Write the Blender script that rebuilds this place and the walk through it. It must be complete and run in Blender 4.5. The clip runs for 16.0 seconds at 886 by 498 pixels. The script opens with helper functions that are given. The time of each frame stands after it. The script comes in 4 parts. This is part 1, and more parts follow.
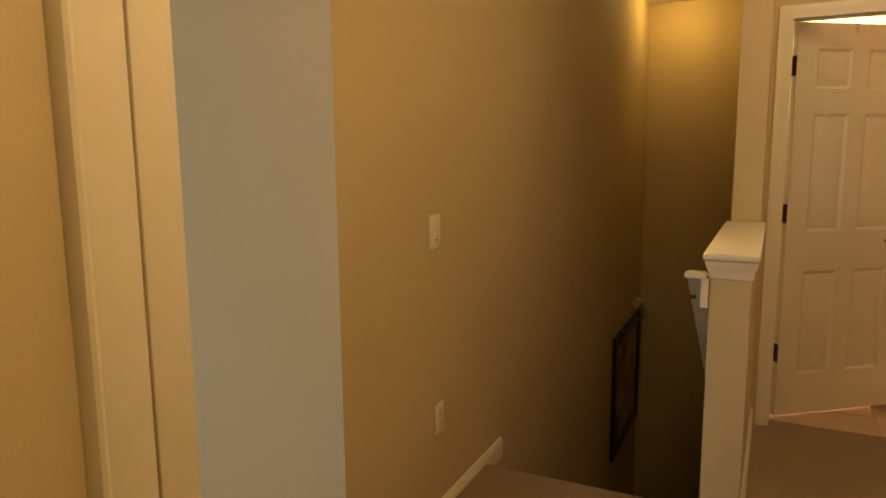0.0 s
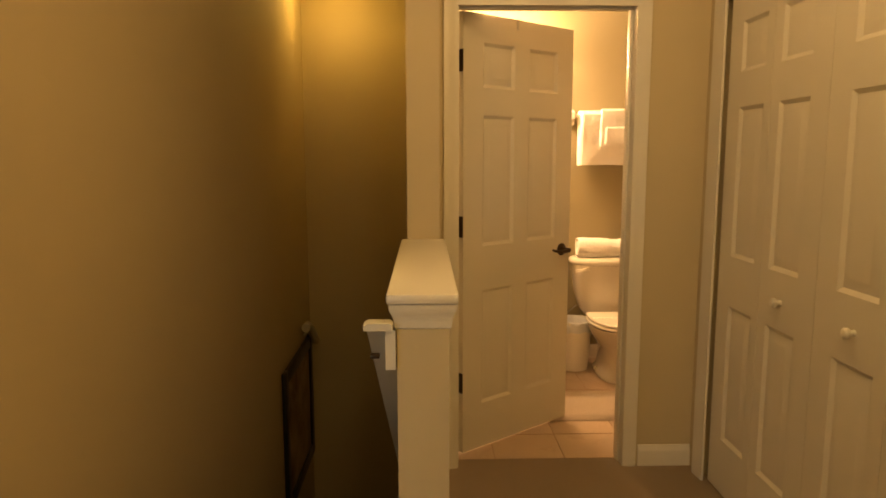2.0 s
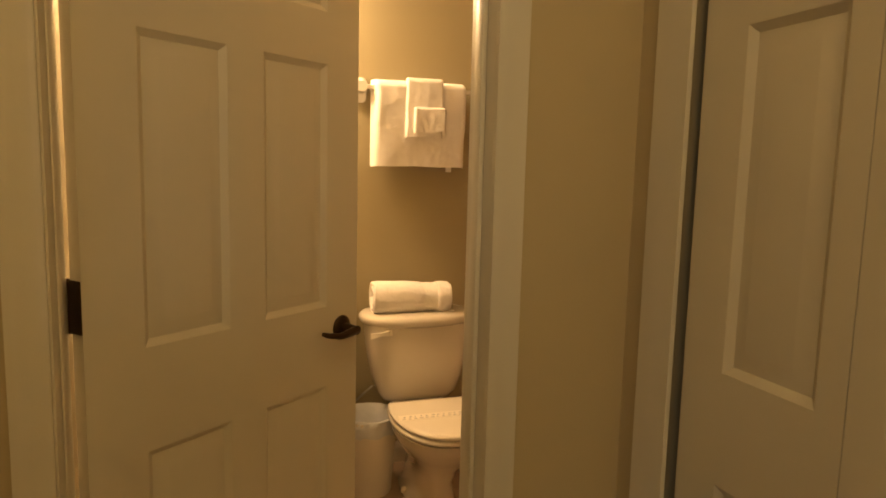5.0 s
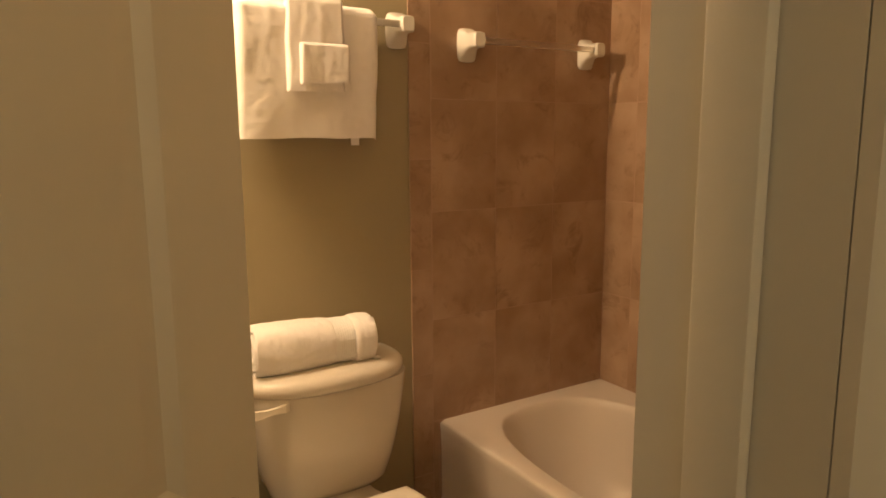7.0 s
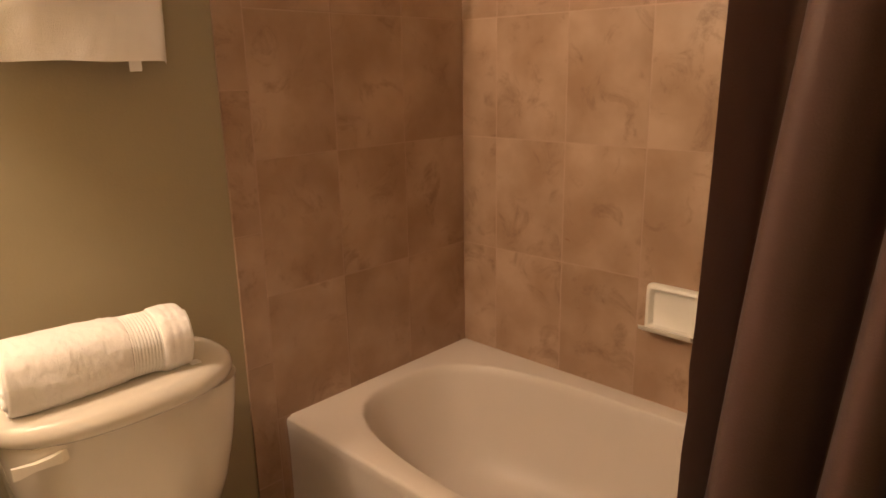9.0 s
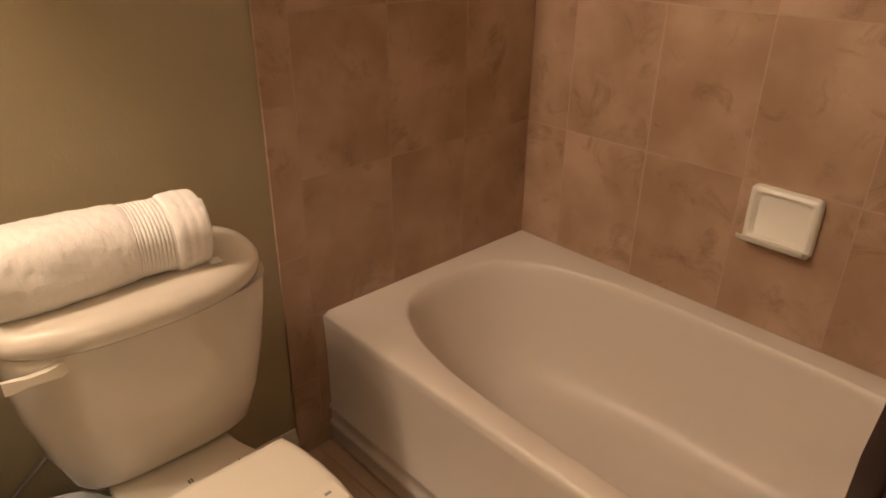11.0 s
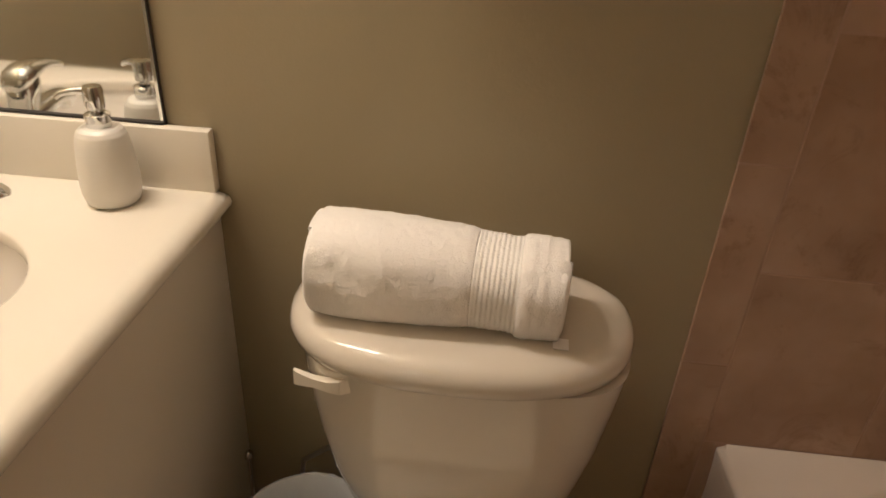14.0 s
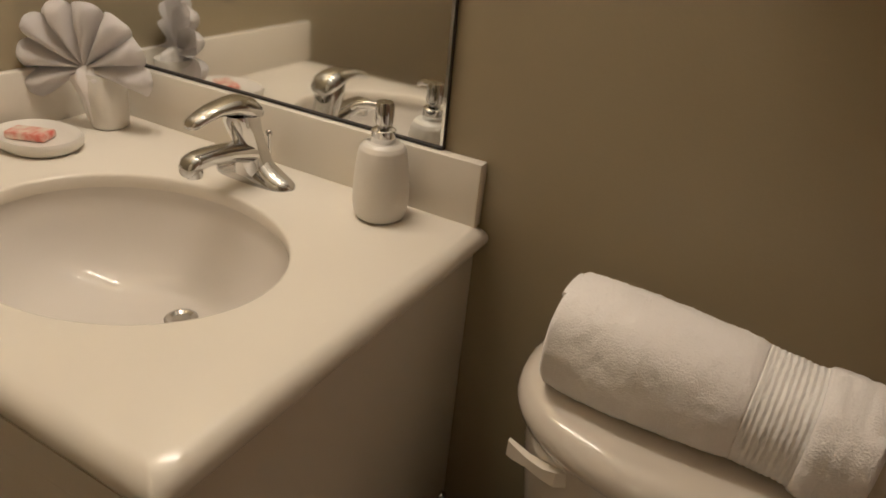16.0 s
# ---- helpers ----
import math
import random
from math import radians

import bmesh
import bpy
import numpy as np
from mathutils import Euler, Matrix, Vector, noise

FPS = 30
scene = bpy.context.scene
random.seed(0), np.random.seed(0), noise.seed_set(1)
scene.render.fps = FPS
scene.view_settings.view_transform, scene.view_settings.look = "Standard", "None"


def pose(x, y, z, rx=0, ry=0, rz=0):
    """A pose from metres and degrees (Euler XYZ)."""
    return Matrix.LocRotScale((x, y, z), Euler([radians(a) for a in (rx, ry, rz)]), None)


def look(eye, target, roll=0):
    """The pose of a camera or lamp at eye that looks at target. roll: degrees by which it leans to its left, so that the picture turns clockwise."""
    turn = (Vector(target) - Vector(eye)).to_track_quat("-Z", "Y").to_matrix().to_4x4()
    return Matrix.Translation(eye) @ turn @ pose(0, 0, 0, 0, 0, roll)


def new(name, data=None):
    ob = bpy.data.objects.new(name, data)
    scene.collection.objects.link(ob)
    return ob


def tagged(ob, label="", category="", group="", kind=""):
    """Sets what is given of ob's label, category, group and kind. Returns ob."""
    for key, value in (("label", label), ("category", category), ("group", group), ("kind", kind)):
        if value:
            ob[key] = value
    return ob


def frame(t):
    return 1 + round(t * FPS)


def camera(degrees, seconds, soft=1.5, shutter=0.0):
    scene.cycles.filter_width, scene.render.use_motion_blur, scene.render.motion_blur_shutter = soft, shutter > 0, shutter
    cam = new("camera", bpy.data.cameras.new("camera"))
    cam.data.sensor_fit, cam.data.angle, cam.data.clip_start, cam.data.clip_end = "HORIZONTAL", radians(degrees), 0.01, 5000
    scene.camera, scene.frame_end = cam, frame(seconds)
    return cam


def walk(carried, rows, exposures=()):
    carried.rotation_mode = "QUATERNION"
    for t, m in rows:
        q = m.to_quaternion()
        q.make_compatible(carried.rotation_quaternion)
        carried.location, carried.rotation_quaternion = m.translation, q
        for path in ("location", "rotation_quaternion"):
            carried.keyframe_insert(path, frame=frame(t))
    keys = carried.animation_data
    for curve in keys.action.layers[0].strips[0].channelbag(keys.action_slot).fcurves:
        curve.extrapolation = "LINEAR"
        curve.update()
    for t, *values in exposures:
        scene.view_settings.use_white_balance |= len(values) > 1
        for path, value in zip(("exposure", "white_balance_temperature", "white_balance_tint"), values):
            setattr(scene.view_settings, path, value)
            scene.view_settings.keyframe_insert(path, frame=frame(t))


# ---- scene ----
cam = camera(66.5, 16.0, soft=1.7)
PATH = [
    (0, (-2.321, -5.429, 1.436), (-3.195, -3.654, 1.144), -0.5),
    (0.5, (-2.337, -5.265, 1.426), (-3.069, -3.426, 1.136), -0.2),
    (1, (-2.385, -5.069, 1.432), (-2.88, -3.151, 1.154), 0.3),
    (1.5, (-2.421, -4.871, 1.406), (-2.662, -2.904, 1.137), 0.3),
    (2, (-2.434, -4.616, 1.413), (-2.381, -2.636, 1.141), -0.1),
    (2.5, (-2.435, -4.354, 1.409), (-2.143, -2.394, 1.142), 0.3),
    (3, (-2.393, -4.099, 1.404), (-1.931, -2.173, 1.126), -0.3),
    (3.5, (-2.278, -3.811, 1.402), (-1.819, -1.885, 1.12), -1.3),
    (4, (-2.188, -3.526, 1.395), (-1.68, -1.613, 1.106), -0.1),
    (4.2, (-2.147, -3.397, 1.389), (-1.614, -1.489, 1.114), 0.5),
    (6.5, (-1.942, -2.062, 1.322), (-1.026, -0.306, 1.044), -0.2),
    (7, (-1.882, -1.86, 1.347), (-0.843, -0.182, 1.027), -0.4),
    (7.5, (-1.837, -1.708, 1.341), (-0.646, -0.137, 1.002), -0.5),
    (8, (-1.812, -1.621, 1.339), (-0.485, -0.171, 0.971), -1.0),
    (8.5, (-1.76, -1.577, 1.352), (-0.367, -0.205, 0.931), -0.7),
    (9, (-1.665, -1.488, 1.328), (-0.267, -0.155, 0.811), -1.0),
    (9.5, (-1.583, -1.449, 1.317), (-0.255, -0.101, 0.668), -1.0),
    (12, (-1.381, -1.079, 1.263), (-0.34, 0.303, 0.26), -0.1),
    (12.5, (-1.232, -1.009, 1.255), (-0.557, 0.545, 0.193), -0.1),
    (13, (-1.141, -0.985, 1.257), (-0.833, 0.67, 0.178), -1.0),
    (13.5, (-1.135, -0.966, 1.265), (-1.128, 0.73, 0.205), 1.2),
    (14, (-1.196, -0.924, 1.275), (-1.313, 0.81, 0.285), 3.4),
    (14.5, (-1.235, -0.875, 1.265), (-1.485, 0.863, 0.309), 3.5),
    (15, (-1.267, -0.852, 1.259), (-1.631, 0.864, 0.298), 4.0),
    (15.5, (-1.25, -0.832, 1.258), (-1.888, 0.812, 0.314), 5.1),
    (16, (-1.248, -0.829, 1.257), (-2.044, 0.742, 0.309), 5.7),
]
EXPOSURES = [(0.0, 0.35, 7300, 14), (1.0, 0.42, 7900, 12), (2.0, 0.47, 8200, 10), (3.0, 0.36, 8050, 7), (4.2, 0.1, 7900, 4), (6.3, -0.1, 6600, 3),
             (8.0, -0.08, 5750, 6), (9.5, 0.12, 5400, 10), (12.0, -0.2, 5000, 6), (13.0, -0.24, 4800, 5), (14.0, -0.42, 4600, 2), (15.0, -0.78, 4540, 1), (16.0, -1.1, 4500, 1)]
walk(cam, [(t, look(e, a, r)) for t, e, a, r in PATH], EXPOSURES)

# ---- light ----
world = bpy.data.worlds.new("sky")
world.use_nodes = True
scene.world = world
wn = world.node_tree.nodes
sky = wn.new("ShaderNodeTexSky")
sky.sky_type, sky.sun_disc = "NISHITA", False
sky.sun_elevation, sky.sun_rotation = radians(40), radians(200)
world.node_tree.links.new(sky.outputs[0], wn["Background"].inputs[0])
wn["Background"].inputs[1].default_value = 0.08


def lamp(name, kind, m, power, colour, size=0.1, size_y=None):
    d = bpy.data.lights.new(name, kind)
    d.energy, d.color = power, colour
    if kind == "AREA":
        d.shape, d.size, d.size_y = "RECTANGLE", size, size_y or size
    else:
        d.shadow_soft_size = size
    ob = new(name, d)
    ob.matrix_world = m
    return ob


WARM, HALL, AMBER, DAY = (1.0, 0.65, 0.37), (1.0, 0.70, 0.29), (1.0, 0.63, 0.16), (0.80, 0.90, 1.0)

# ---- materials ----
def material(name, colour, rough=0.6, second=None, scale=6.0, mix=0.35, grain=60.0, bump=0.15, metal=0.0,
             coat=0.0, vary=0.0, dirt=None, dirt_scale=2.0, sheen=0.0, grit=0.012, stretch=(1, 1, 1)):
    """A surface with stains at one scale, grain at another and a fine relief."""
    m = bpy.data.materials.new(name)
    m.use_nodes = True
    n, l = m.node_tree.nodes, m.node_tree.links
    b = n["Principled BSDF"]
    co = n.new("ShaderNodeTexCoord")
    mp = n.new("ShaderNodeMapping")
    mp.inputs["Scale"].default_value = stretch
    src = co.outputs["Object"]
    if vary:
        oi = n.new("ShaderNodeObjectInfo")
        sc = n.new("ShaderNodeVectorMath")
        sc.operation = "MULTIPLY_ADD"
        sc.inputs[1].default_value = (1, 1, 1)
        l.new(src, sc.inputs[0])
        shift = n.new("ShaderNodeMath")
        shift.operation = "MULTIPLY"
        shift.inputs[1].default_value = 57.0
        l.new(oi.outputs["Random"], shift.inputs[0])
        l.new(shift.outputs[0], sc.inputs[2])
        src = sc.outputs[0]
    l.new(src, mp.inputs[0])
    big = n.new("ShaderNodeTexNoise")
    big.inputs["Scale"].default_value, big.inputs["Detail"].default_value = scale, 4
    l.new(mp.outputs[0], big.inputs["Vector"])
    ramp = n.new("ShaderNodeMapRange")
    ramp.inputs[1].default_value, ramp.inputs[2].default_value = 0.35, 0.68
    ramp.inputs[4].default_value = mix
    l.new(big.outputs["Fac"], ramp.inputs[0])
    mixer = n.new("ShaderNodeMix")
    mixer.data_type = "RGBA"
    mixer.inputs["A"].default_value = (*colour, 1)
    mixer.inputs["B"].default_value = (*(second or [c * 0.8 for c in colour]), 1)
    l.new(ramp.outputs[0], mixer.inputs["Factor"])
    out = mixer.outputs["Result"]
    if dirt:
        d = n.new("ShaderNodeTexNoise")
        d.inputs["Scale"].default_value, d.inputs["Detail"].default_value = dirt_scale, 8
        d.inputs["Roughness"].default_value, d.inputs["Distortion"].default_value = 0.72, 0.9
        l.new(mp.outputs[0], d.inputs["Vector"])
        dr = n.new("ShaderNodeMapRange")
        dr.inputs[1].default_value, dr.inputs[2].default_value = 0.54, 0.68
        dr.inputs[4].default_value = 0.55
        l.new(d.outputs["Fac"], dr.inputs[0])
        m2 = n.new("ShaderNodeMix")
        m2.data_type = "RGBA"
        m2.inputs["B"].default_value = (*dirt, 1)
        l.new(dr.outputs[0], m2.inputs["Factor"])
        l.new(out, m2.inputs["A"])
        out = m2.outputs["Result"]
    if vary:
        info = n.new("ShaderNodeObjectInfo")
        hsv = n.new("ShaderNodeHueSaturation")
        mr = n.new("ShaderNodeMapRange")
        mr.inputs[3].default_value, mr.inputs[4].default_value = 1 - vary, 1 + vary
        l.new(info.outputs["Random"], mr.inputs[0])
        l.new(mr.outputs[0], hsv.inputs["Value"])
        l.new(out, hsv.inputs["Color"])
        out = hsv.outputs["Color"]
    l.new(out, b.inputs["Base Color"])
    fine = n.new("ShaderNodeTexNoise")
    fine.inputs["Scale"].default_value, fine.inputs["Detail"].default_value = grain, 3
    l.new(mp.outputs[0], fine.inputs["Vector"])
    if bump:
        bp = n.new("ShaderNodeBump")
        bp.inputs["Strength"].default_value, bp.inputs["Distance"].default_value = bump, grit
        l.new(fine.outputs["Fac"], bp.inputs["Height"])
        l.new(bp.outputs[0], b.inputs["Normal"])
    rr = n.new("ShaderNodeMapRange")
    rr.inputs[3].default_value, rr.inputs[4].default_value = max(rough - 0.06, 0.02), min(max(rough + 0.08, 0.03), 1)
    l.new(big.outputs["Fac"], rr.inputs[0])
    l.new(rr.outputs[0], b.inputs["Roughness"])
    b.inputs["Metallic"].default_value = metal
    b.inputs["Coat Weight"].default_value = coat
    b.inputs["Coat Roughness"].default_value = 0.08
    b.inputs["Sheen Weight"].default_value = sheen
    return m


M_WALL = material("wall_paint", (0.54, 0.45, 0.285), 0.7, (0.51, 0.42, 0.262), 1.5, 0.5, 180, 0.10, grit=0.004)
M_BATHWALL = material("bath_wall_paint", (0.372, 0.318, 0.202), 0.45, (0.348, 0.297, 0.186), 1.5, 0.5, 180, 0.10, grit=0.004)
M_CEIL = material("ceiling_paint", (0.78, 0.76, 0.70), 0.9, None, 3, 0.1, 40, 0.3)
M_TRIM = material("trim_paint", (0.71, 0.67, 0.57), 0.34, (0.68, 0.63, 0.53), 2, 0.4, 90, 0.05, grit=0.003)
M_DOOR = material("door_paint", (0.66, 0.61, 0.50), 0.42, (0.63, 0.58, 0.47), 2, 0.4, 70, 0.08, grit=0.003, stretch=(1, 1, 0.12))
M_CARPET = material("carpet", (0.36, 0.235, 0.11), 0.98, (0.28, 0.18, 0.08), 3, 0.5, 260, 1.0, grit=0.02, sheen=0.3)
M_TILE = material("wall_tile", (0.345, 0.222, 0.14), 0.30, (0.475, 0.335, 0.235), 5.5, 1.0, 70, 0.10, vary=0.03,
                  dirt=(0.19, 0.105, 0.06), dirt_scale=8.5, grit=0.003)
M_GROUT = material("grout", (0.47, 0.325, 0.235), 0.85, None, 20, 0.3, 200, 0.3, grit=0.002)
M_FLOORTILE = material("floor_tile", (0.46, 0.33, 0.23), 0.35, (0.53, 0.40, 0.29), 5, 0.8, 60, 0.1, vary=0.04,
                       dirt=(0.36, 0.24, 0.16), dirt_scale=5.0, grit=0.002)
M_KFLOOR = material("kitchen_tile", (0.55, 0.50, 0.38), 0.4, (0.48, 0.43, 0.32), 4, 0.6, 60, 0.1, vary=0.04, grit=0.002)
M_PORC = material("porcelain", (0.70, 0.645, 0.565), 0.03, (0.68, 0.625, 0.545), 3, 0.3, 40, 0.0, coat=0.8)
M_TUB = material("tub_enamel", (0.69, 0.62, 0.56), 0.36, (0.66, 0.59, 0.53), 3, 0.5, 40, 0.0, coat=0.0)
M_PLASTIC = material("seat_plastic", (0.82, 0.76, 0.66), 0.25, None, 3, 0.1, 40, 0.0)
M_TOWEL = material("terry", (0.95, 0.915, 0.90), 0.95, (0.93, 0.89, 0.87), 14, 0.5, 460, 0.42, grit=0.0035, sheen=0.5)
M_BOWL = material("bowl_glaze", (0.77, 0.73, 0.67), 0.02, (0.75, 0.71, 0.65), 3, 0.3, 40, 0.0, coat=0.6)
M_BAND = material("towel_band", (0.92, 0.90, 0.885), 0.8, (0.88, 0.855, 0.83), 12, 0.3, 300, 0.3, grit=0.003)
M_MARBLE = material("cultured_marble", (0.82, 0.77, 0.67), 0.22, (0.85, 0.81, 0.72), 4, 0.6, 50, 0.0, coat=0.3)
M_CAB = material("cabinet_paint", (0.76, 0.71, 0.61), 0.45, (0.73, 0.68, 0.58), 2, 0.4, 80, 0.08, grit=0.002)
M_CHROME = material("chrome", (0.70, 0.70, 0.70), 0.05, (0.64, 0.64, 0.64), 10, 0.3, 40, 0.0, metal=1.0)
M_BRONZE = material("oil_rubbed_bronze", (0.055, 0.035, 0.022), 0.38, (0.09, 0.055, 0.03), 30, 0.5, 90, 0.1, metal=0.8, grit=0.002)
M_CERAMIC = material("ceramic", (0.80, 0.77, 0.71), 0.30, (0.76, 0.73, 0.66), 6, 0.4, 120, 0.05, grit=0.002)
M_CURTAIN = material("shower_curtain", (0.175, 0.10, 0.084), 0.34, (0.14, 0.08, 0.066), 5, 0.5, 350, 0.25, sheen=0.2, grit=0.002)
M_BLACK = material("black_lacquer", (0.012, 0.010, 0.009), 0.35, (0.02, 0.016, 0.013), 8, 0.4, 60, 0.05, grit=0.002)
M_MAT = material("bath_mat", (0.60, 0.47, 0.36), 0.98, (0.52, 0.40, 0.30), 9, 0.5, 330, 1.0, sheen=0.3, grit=0.01)
M_BIN = material("bin_plastic", (0.80, 0.74, 0.66), 0.35, None, 3, 0.2, 40, 0.0)
M_BAG = material("bin_bag", (0.68, 0.69, 0.72), 0.3, None, 18, 0.3, 30, 0.5, grit=0.006)
M_DARK = material("dark_cabinet", (0.012, 0.009, 0.008), 0.4, None, 6, 0.3, 60, 0.1, grit=0.002)
M_GRANITE = material("worktop", (0.30, 0.24, 0.17), 0.25, (0.18, 0.14, 0.10), 60, 0.7, 120, 0.0)
M_KWALL = material("kitchen_paint", (0.60, 0.56, 0.47), 0.7, None, 1.5, 0.2, 180, 0.1, grit=0.003)
M_SOAP = material("soap_wrap", (0.80, 0.70, 0.58), 0.35, (0.66, 0.16, 0.11), 55, 1.0, 90, 0.1, grit=0.002)
M_PRINT = material("print_paper", (0.42, 0.30, 0.17), 0.6, (0.12, 0.07, 0.04), 3.2, 0.9, 60, 0.0, dirt=(0.5, 0.45, 0.38), dirt_scale=4.0)
M_STAIRWOOD = material("rail_wood", (0.70, 0.64, 0.50), 0.4, None, 4, 0.3, 70, 0.05)
M_RUBBER = material("dark_rubber", (0.03, 0.025, 0.02), 0.6, None, 8, 0.3, 60, 0.1)
M_STEEL = material("brushed_steel", (0.55, 0.54, 0.52), 0.28, (0.45, 0.44, 0.42), 12, 0.4, 120, 0.05, metal=1.0, grit=0.001)


def glass(name, colour=(1, 1, 1), rough=0.0):
    m = bpy.data.materials.new(name)
    m.use_nodes = True
    b = m.node_tree.nodes["Principled BSDF"]
    b.inputs["Base Color"].default_value = (*colour, 1)
    b.inputs["Transmission Weight"].default_value, b.inputs["Roughness"].default_value = 1.0, rough
    b.inputs["IOR"].default_value = 1.45
    return m


def glowing(name, colour, strength):
    m = bpy.data.materials.new(name)
    m.use_nodes = True
    b = m.node_tree.nodes["Principled BSDF"]
    b.inputs["Base Color"].default_value = (0.9, 0.88, 0.82, 1)
    b.inputs["Emission Color"].default_value = (*colour, 1)
    b.inputs["Emission Strength"].default_value = strength
    return m


M_GLASS = glass("clear_glass")
M_ACRYLIC = glass("frosted_acrylic", (0.93, 0.88, 0.82), 0.35)
M_MIRROR = material("mirror_silver", (0.90, 0.91, 0.90), 0.02, None, 2, 0.02, 10, 0.0, metal=1.0)
M_BULB = glowing("lit_globe", WARM, 14.0)
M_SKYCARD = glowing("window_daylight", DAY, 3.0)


# ---- mesh helpers ----
def box(bm, x0, x1, y0, y1, z0, z1, bevel=0.0, seg=2):
    """A box; its edges may be rounded."""
    r = bmesh.ops.create_cube(bm, size=1)
    vs = r["verts"]
    bmesh.ops.scale(bm, vec=(abs(x1 - x0), abs(y1 - y0), abs(z1 - z0)), verts=vs)
    bmesh.ops.translate(bm, vec=((x0 + x1) / 2, (y0 + y1) / 2, (z0 + z1) / 2), verts=vs)
    if bevel:
        es = list({e for v in vs for e in v.link_edges})
        bmesh.ops.bevel(bm, geom=es, offset=bevel, segments=seg, profile=0.5, affect="EDGES")
    return vs


def make_box(*a, **k):
    bm = bmesh.new()
    box(bm, *a, **k)
    return bm


def loft(bm, rings, close=True, cap0=True, cap1=True):
    """Skin a list of rings, each a list of points of the same number."""
    made = [[bm.verts.new(p) for p in ring] for ring in rings]
    n = len(made[0])
    for a, b in zip(made, made[1:]):
        for i in range(n if close else n - 1):
            j = (i + 1) % n
            bm.faces.new((a[i], a[j], b[j], b[i]))
    if cap0:
        bm.faces.new(list(reversed(made[0])))
    if cap1:
        bm.faces.new(made[-1])
    return made


def oval(cx, cy, z, rx, ry, n=40, power=2.0, front=None):
    """A ring of points; power above 2 squares it off, front stretches its -y half."""
    pts = []
    for i in range(n):
        a = 2 * math.pi * i / n
        c, s = math.cos(a), math.sin(a)
        px = rx * math.copysign(abs(c) ** (2 / power), c)
        ry2 = front if (front and s < 0) else ry
        py = ry2 * math.copysign(abs(s) ** (2 / power), s)
        pts.append((cx + px, cy + py, z))
    return pts


def lathe(profile, n=32, at=(0, 0, 0), cap0=True, cap1=True):
    bm = bmesh.new()
    rings = [[(at[0] + r * math.cos(2 * math.pi * i / n), at[1] + r * math.sin(2 * math.pi * i / n), at[2] + z)
              for i in range(n)] for r, z in profile]
    loft(bm, rings, True, cap0, cap1)
    return bm


def tube(bm, pts, radius, n=12):
    """A round bar along points."""
    rings = []
    for i, p in enumerate(pts):
        p = Vector(p)
        d = (Vector(pts[min(i + 1, len(pts) - 1)]) - Vector(pts[max(i - 1, 0)])).normalized()
        side = d.cross(Vector((0, 0, 1)))
        side = Vector((1, 0, 0)) if side.length < 1e-3 else side.normalized()
        up = side.cross(d)
        r = radius[i] if isinstance(radius, (list, tuple)) else radius
        rings.append([p + side * r * math.cos(2 * math.pi * k / n) + up * r * math.sin(2 * math.pi * k / n) for k in range(n)])
    loft(bm, rings)


def finish(bm, name, mat, smooth=30.0):
    bmesh.ops.recalc_face_normals(bm, faces=bm.faces)
    me = bpy.data.meshes.new(name)
    bm.to_mesh(me)
    bm.free()
    me.materials.append(mat)
    if smooth:
        for p in me.polygons:
            p.use_smooth = True
        me.set_sharp_from_angle(angle=radians(smooth))
    return me


def part(name, bm, mat, parent, label="", smooth=30.0):
    ob = new(name, finish(bm, name, mat, smooth))
    if parent is not None:
        ob.parent = parent
    return tagged(ob, label=label)


def thing(name, at, label, category, group="", kind=""):
    """An Empty at a thing's base; its parts are built about that point."""
    ob = new(name)
    ob.empty_display_size = 0.1
    ob.matrix_world = pose(*at)
    return tagged(ob, label, category, group, kind)


def solid(name, bm, mat, label, category, kind="structure", smooth=30.0):
    ob = part(name, bm, mat, None, "", smooth)
    return tagged(ob, label, category, "", kind)

# ---- structure ----
H = 2.74                     # ceiling
XL, XH = -3.46, -1.22        # hall: stair wall and closet wall
YD0, YD1 = -1.685, -1.56     # wall with the bathroom door
JL, JR, DH = -2.288, -1.535, 2.045   # door opening

WALL = ("warm beige painted wall with fine texture", "wall")


def wall(name, mat, *boxes, label=WALL[0]):
    bm = bmesh.new()
    for b in boxes:
        box(bm, *b)
    return solid(name, bm, mat, label, "wall", smooth=0)


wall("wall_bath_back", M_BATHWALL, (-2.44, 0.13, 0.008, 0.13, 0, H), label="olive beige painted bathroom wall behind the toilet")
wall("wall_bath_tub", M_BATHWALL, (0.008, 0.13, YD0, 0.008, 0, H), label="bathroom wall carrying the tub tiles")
wall("wall_bath_left", M_WALL, (-2.505, -2.375, -1.90, YD1, -3.2, H), (-2.505, -2.44, YD1, 1.27, -3.2, H), label="beige wall between bathroom and stairwell")
wall("wall_door", M_WALL, (-2.375, JL - 0.02, YD0, YD1, 0, H), (JR + 0.02, 0.008, YD0, YD1, 0, H),
     (JL - 0.02, JR + 0.02, YD0, YD1, DH + 0.02, H), label="beige wall around the bathroom doorway")
CY0, CY1 = -3.27, -1.845    # closet opening
